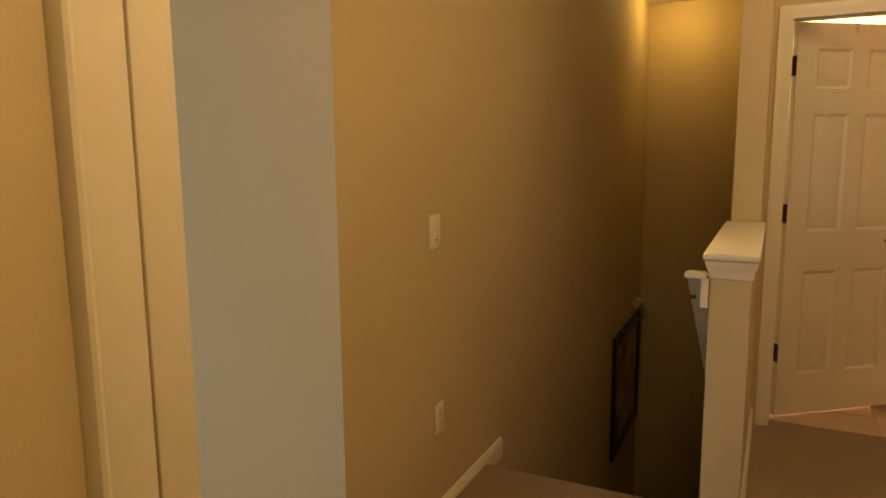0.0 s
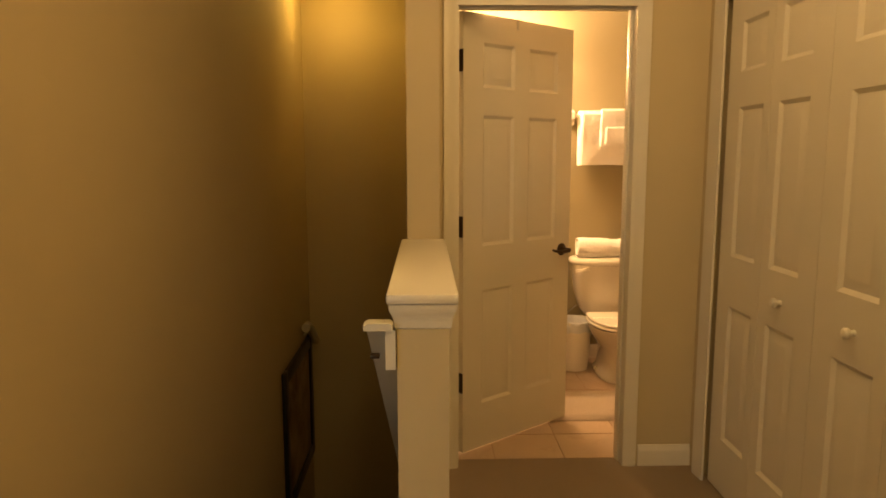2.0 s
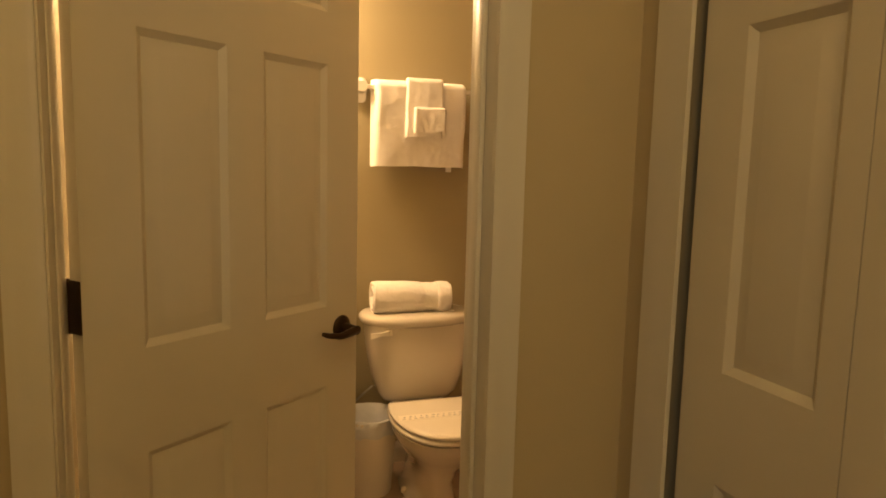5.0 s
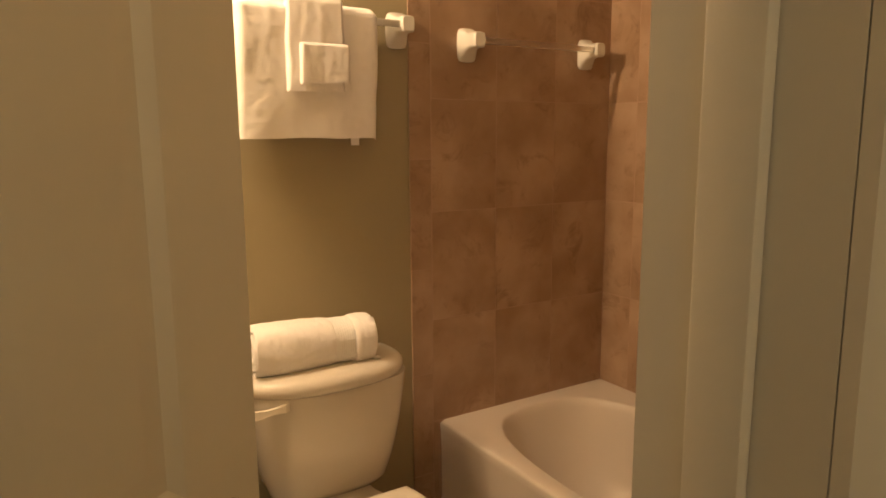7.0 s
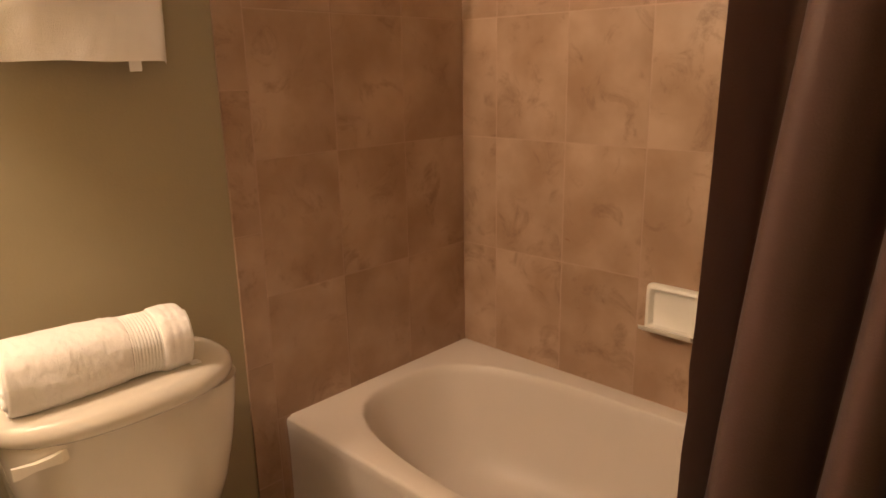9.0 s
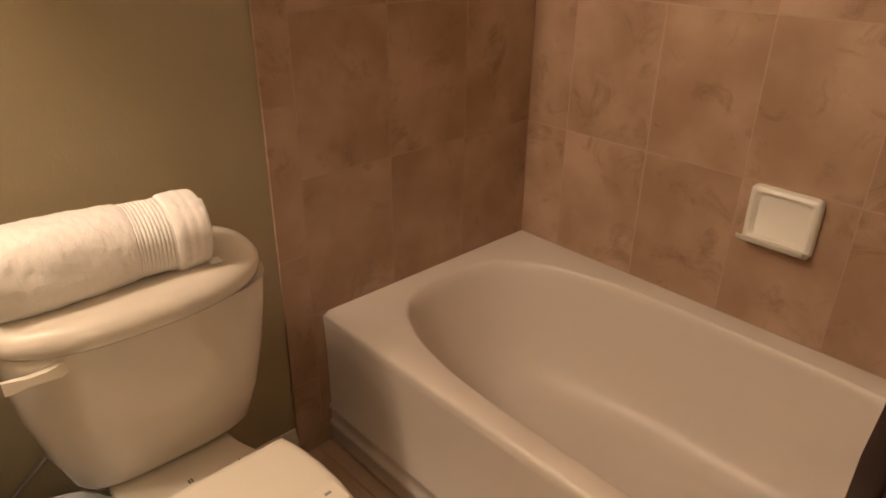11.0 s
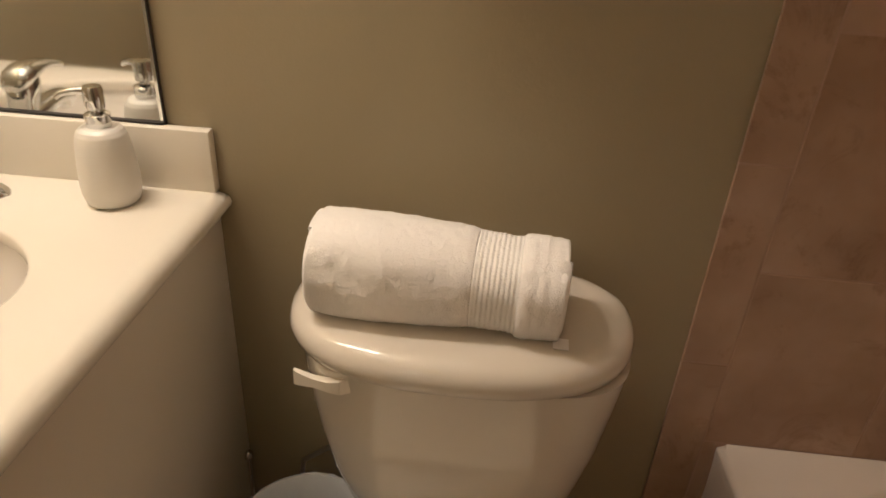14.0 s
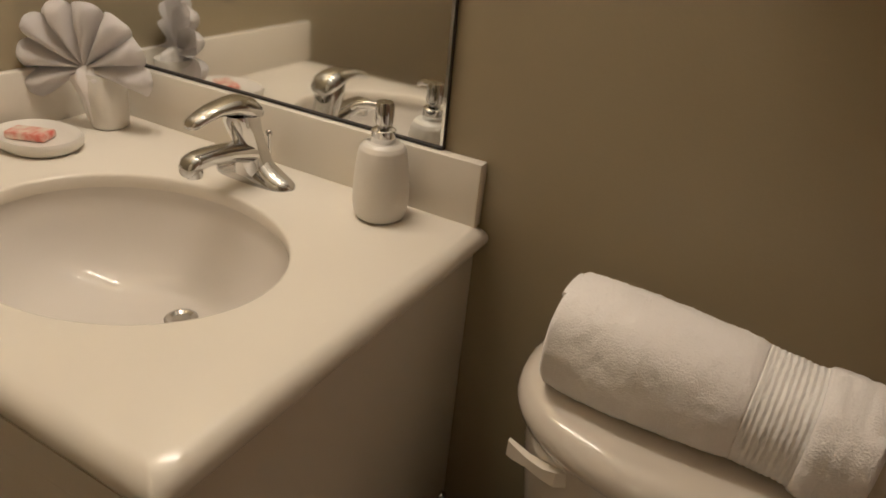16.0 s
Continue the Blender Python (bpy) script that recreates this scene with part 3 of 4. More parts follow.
for z, g in ((0.690, -0.012), (0.694, 0.0), (0.702, 0.008), (0.715, 0.010), (0.727, 0.006), (0.736, -0.004), (0.742, -0.02), (0.745, -0.05)):
    rings.append([(x, min(y, -0.008 + min(g, 0) * 0.2), zz) for x, y, zz in oval(TC, -0.11, z, 0.235 + g, 0.10, 64, 2.5, 0.168 + g)])
loft(bm, rings)
part("tank_lid", local(bm, toilet), M_PORC, toilet, "glossy white tank lid with rounded edge", 60)
# flush lever
bm = bmesh.new()
rings = []
for x, y, z, h, t in ((-1.352, -0.250, 0.674, 0.011, 0.006), (-1.365, -0.256, 0.674, 0.011, 0.007), (-1.382, -0.254, 0.671, 0.008, 0.006), (-1.405, -0.243, 0.665, 0.007, 0.005),
                      (-1.428, -0.231, 0.658, 0.011, 0.004), (-1.437, -0.226, 0.656, 0.012, 0.003)):
    rings.append([(x, y - t, z - h), (x, y - t, z + h), (x, y + t, z + h), (x, y + t, z - h)])
loft(bm, rings)
box(bm, -1.365, -1.348, -0.254, -0.200, 0.666, 0.682, bevel=0.003)
part("flush_lever", local(bm, toilet), M_PLASTIC, toilet, "white plastic flush lever")
# bowl with foot
bm = bmesh.new()
rings = []
for z, w, yb, yf, pw in ((0.0, 0.098, -0.14, -0.58, 3.0), (0.02, 0.100, -0.135, -0.585, 3.0), (0.045, 0.078, -0.145, -0.565, 2.6), (0.14, 0.070, -0.15, -0.555, 2.4),
                         (0.20, 0.090, -0.15, -0.59, 2.3), (0.258, 0.134, -0.19, -0.65, 2.2), (0.308, 0.166, -0.22, -0.70, 2.2), (0.343, 0.180, -0.24, -0.722, 2.2), (0.3605, 0.183, -0.25, -0.725, 2.2)):
    yc = yb - 0.22
    rings.append(oval(TC, yc, z, w, yb - yc, 48, pw, yc - yf))
loft(bm, rings)
part("bowl", local(bm, toilet), M_PORC, toilet, "", 60)
bm = bmesh.new()
plan = [(-0.03, 0.110), (-0.18, 0.112), (-0.235, 0.118), (-0.275, 0.132), (-0.31, 0.148), (-0.35, 0.165), (-0.39, 0.172)]
outline = [(TC + w, y) for y, w in plan] + [(TC - w, y) for y, w in reversed(plan)]
loft(bm, [[(TC + (x - TC) * k, y, z) for x, y in outline] for z, k in ((0.25, 0.72), (0.30, 0.90), (0.335, 0.985), (0.354, 1.0), (0.361, 0.985), (0.3638, 0.95))])
part("tank_shelf", local(bm, toilet), M_PORC, toilet, "", 50)
for nm, z0, z1, gap, lab in (("seat", 0.366, 0.384, 0.0, "white seat ring"), ("seat_lid", 0.387, 0.406, -0.003, "closed white seat lid")):
    bm = bmesh.new()
    rings = []
    for z, g in ((z0, -0.006), (z0 + 0.004, 0.0), (z1 - 0.008, 0.001), (z1 - 0.002, -0.006), (z1, -0.02)):
        rings.append([(x, min(y, -0.322 + g), zz) for x, y, zz in oval(TC, -0.46, z, 0.186 + g + gap, 0.29 + g, 56, 2.15, 0.272 + g + gap)])
    loft(bm, rings)
    part(nm, local(bm, toilet), M_PLASTIC, toilet, lab, 60)
for dx in (-0.075, 0.075):
    bm = lathe([(0.001, 0.352), (0.016, 0.352), (0.016, 0.378), (0.012, 0.385), (0.001, 0.386)], 18, at=(TC + dx, -0.318, 0))
    part("seat_hinge", local(bm, toilet), M_PLASTIC, toilet)
for dx in (-0.095, 0.095):
    bm = lathe([(0.014, 0.018), (0.013, 0.032), (0.007, 0.04), (0.001, 0.041)], 14, at=(TC + dx, -0.33, 0), cap0=False)
    part("bolt_cap", local(bm, toilet), M_PLASTIC, toilet)
# printed marks on the deck
ink = material("glaze_print", (0.10, 0.09, 0.09), 0.5, None, 6, 0.2, 80, 0.0)
for dx, y, w in ((-0.002, -0.276, 0.0035), (0.0035, -0.275, 0.003), (0.092, -0.288, 0.004)):
    bm = make_box(TC + dx - w / 2, TC + dx + w / 2, y - 0.005, y + 0.005, 0.3638, 0.3644)
    part("print_mark", local(bm, toilet), ink, toilet, "small dark maker's mark")
# paper band across the lid
bm = make_box(TC - 0.170, TC + 0.170, -0.535, -0.485, 0.4062, 0.4068)
band = tagged(part("paper_band", bm, material("band_paper", (0.80, 0.74, 0.64), 0.8, None, 6, 0.2, 80, 0.1, grit=0.001), None), "white sanitary paper band laid across the toilet lid", "paper band")
random.seed(5)
pale_ink = material("band_ink", (0.30, 0.29, 0.29), 0.8, None, 6, 0.2, 80, 0.0)
for row in range(2):
    for i in range(14):
        x = TC - 0.160 + i * 0.0225 + 0.008 * row
        part("print_mark", make_box(x, x + random.uniform(0.006, 0.014), -0.527 + 0.02 * row, -0.521 + 0.02 * row, 0.4068, 0.4071), pale_ink, band)
# supply valve
valve = thing("supply_valve", (-1.50, 0.008, 0.20), "chrome water valve and hose on the wall behind the bin", "valve")
bm = bmesh.new()
tube(bm, [(0, 0, 0), (0, -0.05, 0)], 0.008)
tube(bm, [(0, -0.045, -0.005), (0, -0.045, 0.05)], 0.007)
part("pipe", bm, M_CHROME, valve)
bm = bmesh.new()
tube(bm, [(-0.115, -0.02, -0.1), (-0.115, -0.02, 0.045)], 0.004, 8)
part("rod", bm, M_CHROME, valve)
bm = bmesh.new()
bmesh.ops.create_uvsphere(bm, u_segments=14, v_segments=10, radius=0.011)
bmesh.ops.translate(bm, vec=(-0.115, -0.02, 0.052), verts=bm.verts)
part("knob", bm, M_CHROME, valve, "small chrome knob")
bm = bmesh.new()
tube(bm, [(0, -0.045, 0.05), (0.01, -0.06, 0.10), (0.06, -0.07, 0.15), (0.11, -0.07, 0.19)], 0.005, 8)
part("hose", bm, M_STEEL, valve, "braided steel hose")

# ---- waste bin ----
wb = thing("waste_bin", (-1.438, -0.225, -0.004), "white plastic waste bin with a clear liner bag", "waste bin")
wb.scale = (1.04, 1.04, 1.14)
part("bucket", lathe([(0.001, 0), (0.088, 0), (0.090, 0.006), (0.112, 0.275), (0.116, 0.277), (0.116, 0.288), (0.111, 0.289), (0.108, 0.276), (0.086, 0.012), (0.001, 0.010)], 40), M_BIN, wb, "", 40)
bm = bmesh.new()
rings = []
random.seed(9)
for r, z in ((0.118, 0.235), (0.1185, 0.268), (0.118, 0.293), (0.112, 0.296), (0.104, 0.275), (0.095, 0.17), (0.085, 0.07), (0.02, 0.05)):
    rings.append([((r + random.uniform(-0.0035, 0.001)) * math.cos(2 * math.pi * i / 48), (r + random.uniform(-0.0035, 0.001)) * math.sin(2 * math.pi * i / 48),
                   z + (random.uniform(-0.006, 0.006) if z < 0.29 else random.uniform(-0.001, 0.001))) for i in range(48)])
loft(bm, rings, True, False, True)
part("liner_bag", bm, M_BAG, wb, "crumpled translucent liner bag", 60)

# ---- towels ----
def cloth_roll(length, radius, seed):
    """A rolled towel lying along x, its middle at the origin, resting on z = 0; returns body, band, ribs, hem and both end spirals."""
    def ring(x, k, n=110):
        pts = []
        for i in range(n):
            a = 2 * math.pi * i / n
            c, s = math.cos(a), math.sin(a)
            q = (abs(c) ** 2.3 + abs(s) ** 2.3) ** (-1 / 2.3)
            wob = 1 + 0.05 * noise.noise((x * 8 + seed, c * 1.3, s * 1.3)) + 0.036 * noise.noise((x * 22, c * 2, s * 2 + seed)) + 0.016 * noise.noise((x * 70, c * 4.5, s * 4.5 + seed)) + 0.013 * noise.noise((x * 190, c * 12, s * 12 + seed))
            r = radius * k * wob * q
            pts.append((x, r * 1.05 * c, max(r * s, -radius * 0.90) + radius * 0.90))
        return pts
    h = length / 2

    def skin(stations):
        bm = bmesh.new()
        loft(bm, [ring(x, k) for x, k in stations])
        return bm
    b0, b1, b2 = h - 0.116, h - 0.109, h - 0.058
    left = [(-h + 0.006, 0.90), (-h + 0.001, 0.97), (-h, 1.03), (-h + 0.004, 1.08)]
    for i in range(1, 81):
        f = i / 80
        left.append((-h + 0.004 + (b0 + h - 0.004) * f, 1.08 - 0.10 * f + 0.075 * math.sin(f * 3.1) - 0.03 * max(0, f - 0.95) / 0.05))
    band = [(b0 + (b1 - b0) * i / 6, 0.955 + (0.006 * math.sin(i * 1.1))) for i in range(7)]
    rib = [(b1 + (b2 - b1) * i / 64, 0.950 + 0.0065 * math.cos(2 * math.pi * 8 * i / 64)) for i in range(65)]
    hem = [(b2, 0.95), (b2 + 0.003, 1.0), (b2 + 0.010, 1.02)] + [(b2 + 0.010 + (h - b2 - 0.013) * i / 14, 1.02 - 0.02 * i / 14 + 0.006 * math.sin(i * 1.3)) for i in range(1, 15)]
    hem += [(h, 0.985), (h + 0.001, 0.95), (h - 0.004, 0.88)]

    def spiral(xe, way, turns):
        """The coiled cloth seen at an end, each turn standing a little out of the last."""
        bm = bmesh.new()
        rings = []
        n = int(turns * 40)
        for i in range(n + 1):
            f = i / n
            a = radians(115) + way * 2 * math.pi * turns * f
            r = radius * (0.97 - 0.80 * f) * (1 + 0.05 * noise.noise((f * 12, seed, way)))
            th = 0.0052 * (1 + 0.25 * noise.noise((f * 20, seed, 4.0)))
            out = (0.004 - 0.008 * f + 0.004 * noise.noise((f * 9, seed + 2, way))) * way
            c, s = math.cos(a), math.sin(a)
            pr = []
            for dr, dx in ((th, -0.016 * way), (th, out - 0.002 * way), (th * 0.4, out), (-th * 0.4, out), (-th, out - 0.002 * way), (-th, -0.016 * way)):
                rr = r + dr
                pr.append((xe + dx, rr * 1.05 * c, max(rr * s, -radius * 0.88) + radius * 0.90))
            rings.append(pr)
        loft(bm, rings)
        return bm
    return skin(left), skin(band), skin(rib), skin(hem), spiral(-h, -1, 2.6), spiral(h, 1, 2.6)


roll = thing("rolled_towel", (-1.248, -0.128, 0.7455), "thick white rolled bath towel with ribbed band on the toilet tank", "towel")
roll.matrix_world = pose(-1.252, -0.160, 0.7448, 0, 0.6, -3.5)
body, plain, ribs, hem, end0, end1 = cloth_roll(0.330, 0.0632, 3.0)
part("towel_body", body, M_TOWEL, roll, "", 80)
part("flat_band", plain, M_BAND, roll, "", 80)
part("ribbed_band", ribs, M_BAND, roll, "flat woven band with raised ribs", 80)
part("hem", hem, M_TOWEL, roll, "", 80)
part("rolled_end", end0, M_TOWEL, roll, "layered spiral end of the roll", 60)
part("rolled_end", end1, M_TOWEL, roll, "layered spiral end of the roll", 60)
bm = make_box(0.160, 0.180, -0.058, -0.036, 0.004, 0.0055)
part("care_tag", bm, M_BAND, roll, "small white care tag")


def hung_cloth(x0, x1, z_top, z_bot, y_back, depth, seed, wave=0.005):
    """A folded towel hung over a bar: a thick sheet with soft edges."""
    bm = bmesh.new()
    nx, nz = 44, 46
    front = []
    for i in range(nz + 1):
        f = i / nz
        front.append((y_back - depth * (0.75 + 0.25 * math.cos(f * 2.2)) if f > 0.08 else y_back - depth * (0.5 + 0.5 * math.sin(f / 0.08 * math.pi / 2)), z_top - (z_top - z_bot) * f ** 1.0))
    rings = []
    for i in range(nx + 1):
        u = i / nx
        x = x0 + (x1 - x0) * u
        edge = min(u, 1 - u)
        soft = min(1.0, (edge / 0.05)) ** 0.5 if edge < 0.05 else 1.0
        ring = []
        for y, z in front:
            w = wave * noise.noise((x * 14 + seed, z * 5, seed)) + wave * 0.4 * noise.noise((x * 50, z * 40, seed))
            sag = 0.006 * noise.noise((x * 7, seed, 2.0)) * ((z_top - z) / (z_top - z_bot))
            ring.append((x + 0.004 * noise.noise((z * 12, seed, u * 3)), y_back - (y_back - y) * (0.35 + 0.65 * soft) + w * soft, z + sag - (1 - soft) * 0.004))
        ring += [(x, y_back - 0.002, z_bot + 0.006), (x, y_back - 0.002, z_top - 0.01)]
        rings.append(ring)
    loft(bm, rings)
    return bm


hang = thing("hanging_towel", (-1.18, 0, 1.35), "white bath towel folded over the wall bar", "towel")
part("towel_body", local(hung_cloth(-1.403, -0.985, 1.712, 1.352, -0.018, 0.085, 2.0), hang), M_TOWEL, hang, "", 70)
bm = make_box(-1.07, -1.045, -0.052, -0.050, 1.332, 1.356)
part("care_tag", local(bm, hang), M_BAND, hang, "small white care tag")
wash = thing("washcloth", (-1.20, -0.1, 1.48), "small white washcloth folded over the hanging towel", "towel")
part("cloth_body", local(hung_cloth(-1.268, -1.105, 1.722, 1.478, -0.092, 0.020, 5.0, 0.003), wash), M_TOWEL, wash, "", 70)
part("cloth_pocket", local(hung_cloth(-1.235, -1.092, 1.602, 1.500, -0.104, 0.014, 8.0, 0.003), wash), M_TOWEL, wash, "folded pocket on the washcloth", 70)


def bar_post(bm, x, z, facing):
    """A flared ceramic post: a tall plate narrowing to a socket."""
    rings = []
    for y, w, h, up in ((-0.001, 0.034, 0.052, 0), (-0.010, 0.034, 0.052, 0), (-0.018, 0.030, 0.042, 0.004), (-0.032, 0.024, 0.029, 0.008), (-0.050, 0.021, 0.023, 0.010), (-0.078, 0.022, 0.024, 0.010), (-0.084, 0.018, 0.020, 0.010)):
        n = 28
        ring = []
        for i in range(n):
            a = 2 * math.pi * i / n
            c, s = math.cos(a), math.sin(a)
            ring.append((x + w * math.copysign(abs(c) ** 0.45, c), y, z + up + h * math.copysign(abs(s) ** 0.45, s)))
        rings.append(ring)
    loft(bm, rings)


def towel_bar(x0, x1, z, label, rodmat, rodlabel):
    tb = thing("towel_bar", ((x0 + x1) / 2, 0, z), label, "towel bar")
    for x in (x0, x1):
        bm = bmesh.new()
        bar_post(bm, x, z, 1)
        part("post", local(bm, tb), M_CERAMIC, tb, "flared white ceramic post")
    bm = make_box(x0 + 0.012, x1 - 0.012, -0.074, -0.056, z + 0.001, z + 0.019, bevel=0.003)
    part("rod", local(bm, tb), rodmat, tb, rodlabel)


towel_bar(-1.452, -0.893, 1.668, "white ceramic towel bar above the toilet", M_CERAMIC, "")
towel_bar(-0.640, -0.128, 1.642, "white ceramic towel bar on the tub tiles", M_ACRYLIC, "clear acrylic rod")

# ---- soap dish on the tiles ----
sd = thing("wall_soap_dish", (0, -0.757, 0.685), "white ceramic soap dish set in the tub tiles", "soap dish")
bm = bmesh.new()
rings = []


def rect_ring(x, hy, hz, n=10, r=0.18, dz=0.0):
    pts = []
    for i in range(40):
        a = 2 * math.pi * (i + 0.5) / 40
        c, s = math.cos(a), math.sin(a)
        pts.append((x, hy * math.copysign(abs(c) ** r, c), dz + hz * math.copysign(abs(s) ** r, s)))
    return pts


rings = [rect_ring(-0.001, 0.078, 0.070), rect_ring(-0.012, 0.078, 0.070), rect_ring(-0.018, 0.074, 0.066), rect_ring(-0.020, 0.066, 0.058), rect_ring(-0.014, 0.060, 0.052), rect_ring(-0.008, 0.056, 0.048)]
loft(bm, rings)
part("plate", bm, M_CERAMIC, sd, "", 50)
bm = bmesh.new()
loft(bm, [[(-0.008, y, -0.066), (-0.030, y, -0.064), (-0.056, y, -0.050), (-0.060, y, -0.038), (-0.054, y, -0.040), (-0.030, y, -0.052), (-0.008, y, -0.054)] for y in (-0.074, -0.07, 0.07, 0.074)])
part("tray", bm, M_CERAMIC, sd, "projecting tray lip", 50)

# ---- shower curtain ----
rod = thing("curtain_rod", (-0.80, -0.77, 2.02), "chrome shower curtain rod across the tub alcove", "curtain rod")
bm = bmesh.new()
tube(bm, [(0, -0.79, 0), (0, 0.77, 0)], 0.0125, 14)
part("tube", bm, M_CHROME, rod)
for y, o in ((0.77, 1), (-0.79, -1)):
    bm = lathe([(0.001, 0), (0.03, 0), (0.028, 0.008), (0.016, 0.014), (0.001, 0.014)], 20)
    bmesh.ops.rotate(bm, matrix=Matrix.Rotation(radians(90 * o), 3, "X"), verts=bm.verts)
    bmesh.ops.translate(bm, vec=(0, y, 0), verts=bm.verts)
    part("flange", bm, M_CHROME, rod)

curtain = thing("shower_curtain", (-0.80, -1.30, 0.16), "dark brown satin shower curtain drawn open in folds", "shower curtain")


def folds(line, z0, z1, lean, sway, seed):
    """A hanging cloth whose plan follows the bends in line, rounded between them."""
    pts = [Vector(p) for p in line]
    pts = [pts[0] * 2 - pts[1]] + pts + [pts[-1] * 2 - pts[-2]]
    plan = []
    for p0, p1, p2, p3 in zip(pts, pts[1:], pts[2:], pts[3:]):
        for k in range(10):
            t = k / 10
            plan.append(0.5 * ((2 * p1) + (p2 - p0) * t + (2 * p0 - 5 * p1 + 4 * p2 - p3) * t * t + (3 * p1 - p0 - 3 * p2 + p3) * t ** 3))
    plan.append(pts[-2])
    xm = sum(p.x for p in plan) / len(plan)
    bm = bmesh.new()
    rows_ = 30
    cols = []
    for i, p in enumerate(plan):
        u = i / (len(plan) - 1)
        col = []
        for j in range(rows_ + 1):
            v = j / rows_
            x = xm + (p.x - xm) * (1.12 - 0.35 * v) + sway * noise.noise((u * 7, v * 2.5, seed))
            y = p.y + lean * (1 - v) * (1 - u) + 0.14 * (0.48 - v) * min(1, u * 6) + sway * 0.8 * noise.noise((v * 3, u * 9, seed + 3)) + (0.004 * noise.noise((v * 24, seed, 1)) if i < 2 else 0)
            col.append(bm.verts.new((x, y, z0 + (z1 - z0) * v)))
        cols.append(col)
    for a, b in zip(cols, cols[1:]):
        for j in range(rows_):
            bm.faces.new((a[j], b[j], b[j + 1], a[j + 1]))
    bmesh.ops.solidify(bm, geom=bm.faces[:], thickness=0.0025)
    return bm


part("fabric", local(folds(((-0.884, -1.188), (-0.845, -1.200), (-0.806, -1.213), (-0.804, -1.225), (-0.850, -1.230), (-0.886, -1.242), (-0.899, -1.265), (-0.886, -1.292), (-0.848, -1.318), (-0.812, -1.334),
                            (-0.810, -1.346), (-0.855, -1.351), (-0.886, -1.363), (-0.893, -1.380), (-0.872, -1.402), (-0.822, -1.420), (-0.815, -1.432), (-0.860, -1.440), (-0.886, -1.455), (-0.872, -1.480),
                            (-0.820, -1.495), (-0.830, -1.512), (-0.875, -1.530), (-0.850, -1.548)), 0.16, 2.0, 0.03, 0.006, 4.0), curtain), M_CURTAIN, curtain, "", 80)
# liner coloured dark to paint in the shade on the curtain's inner face
part("liner", local(folds(((-0.745, -1.25), (-0.735, -1.29), (-0.752, -1.33), (-0.738, -1.38), (-0.752, -1.43), (-0.74, -1.48), (-0.75, -1.53)), 0.43, 2.0, 0.02, 0.003, 7.0), curtain),
     material("liner_shaded_vinyl", (0.06, 0.036, 0.028), 0.35, None, 5, 0.3, 200, 0.1, grit=0.002), curtain, "liner hanging inside the tub, coloured dark like the curtain's shaded inner face", 80)
for i in range(7):
    y = -1.215 - i * 0.052
    bm = bmesh.new()
    tube(bm, [(-0.80 + 0.022 * math.cos(a), y, 2.012 + 0.026 * math.sin(a)) for a in [2 * math.pi * k / 14 for k in range(15)]], 0.002, 6)
    part("ring", local(bm, curtain), M_CHROME, curtain, "chrome curtain ring")

# ---- bath mat ----
bmat = bmesh.new()
n, mm = 40, 18
grid = []
for i in range(n + 1):
    row = []
    for j in range(mm + 1):
        u, v = i / n, j / mm
        x, y = -1.93 + 0.80 * u, -1.155 + 0.42 * v
        e = min(u * 0.8, (1 - u) * 0.8, v * 0.42, (1 - v) * 0.42)
        z = 0.020 * min(1, (e / 0.012)) ** 0.5 + 0.002 * noise.noise((x * 30, y * 30, 0))
        row.append(bmat.verts.new((x, y, max(z, 0.001))))
    grid.append(row)
for i in range(n):
    for j in range(mm):
        bmat.faces.new((grid[i][j], grid[i + 1][j], grid[i + 1][j + 1], grid[i][j + 1]))
tagged(part("bath_mat", bmat, M_MAT, None, "", 60), "pinkish beige pile bath mat on the tile floor", "bath mat")

# ---- vanity ----
CT, CF, CR = 0.817, -0.598, -1.597      # counter top, front, right end
vanity = thing("vanity_cabinet", (-2.02, -0.29, 0), "white painted vanity cabinet under the sink counter", "cabinet")
for nm, b in (("side_panel", (-2.436, -2.418, -0.555, 0.006, 0.092, 0.7805)), ("side_panel", (-1.636, -1.618, -0.555, 0.006, 0.092, 0.7805)), ("front_frame", (-2.418, -1.636, -0.555, -0.537, 0.092, 0.7805)),
              ("back_panel", (-2.418, -1.636, -0.012, 0.006, 0.092, 0.7805)), ("floor_panel", (-2.418, -1.636, -0.537, -0.012, 0.092, 0.110)), ("plinth", (-2.436, -1.620, -0.49, 0.006, -0.005, 0.0918))):
    part(nm, local(make_box(*b, bevel=0.001), vanity), M_CAB, vanity)
for x in (-2.225, -1.83):
    bm = door_leaf(0.385, 0.13, 0.74, [(0.05, 0.335, 0.18, 0.69)], 0.018)
    bmesh.ops.translate(bm, vec=(x - 0.1925, -0.574, 0), verts=bm.verts)
    d = part("cabinet_door", local(bm, vanity), M_CAB, vanity, "white raised-panel cabinet door", 20)
    kx = x + (0.155 if x < -2 else -0.155)
    bm = lathe([(0.001, 0), (0.008, 0), (0.006, 0.01), (0.014, 0.018), (0.014, 0.024), (0.001, 0.027)], 16)
    bmesh.ops.rotate(bm, matrix=Matrix.Rotation(radians(90), 3, "X"), verts=bm.verts)
    bmesh.ops.translate(bm, vec=(kx, -0.574, 0.68), verts=bm.verts)
    part("knob", local(bm, vanity), M_STEEL, d)

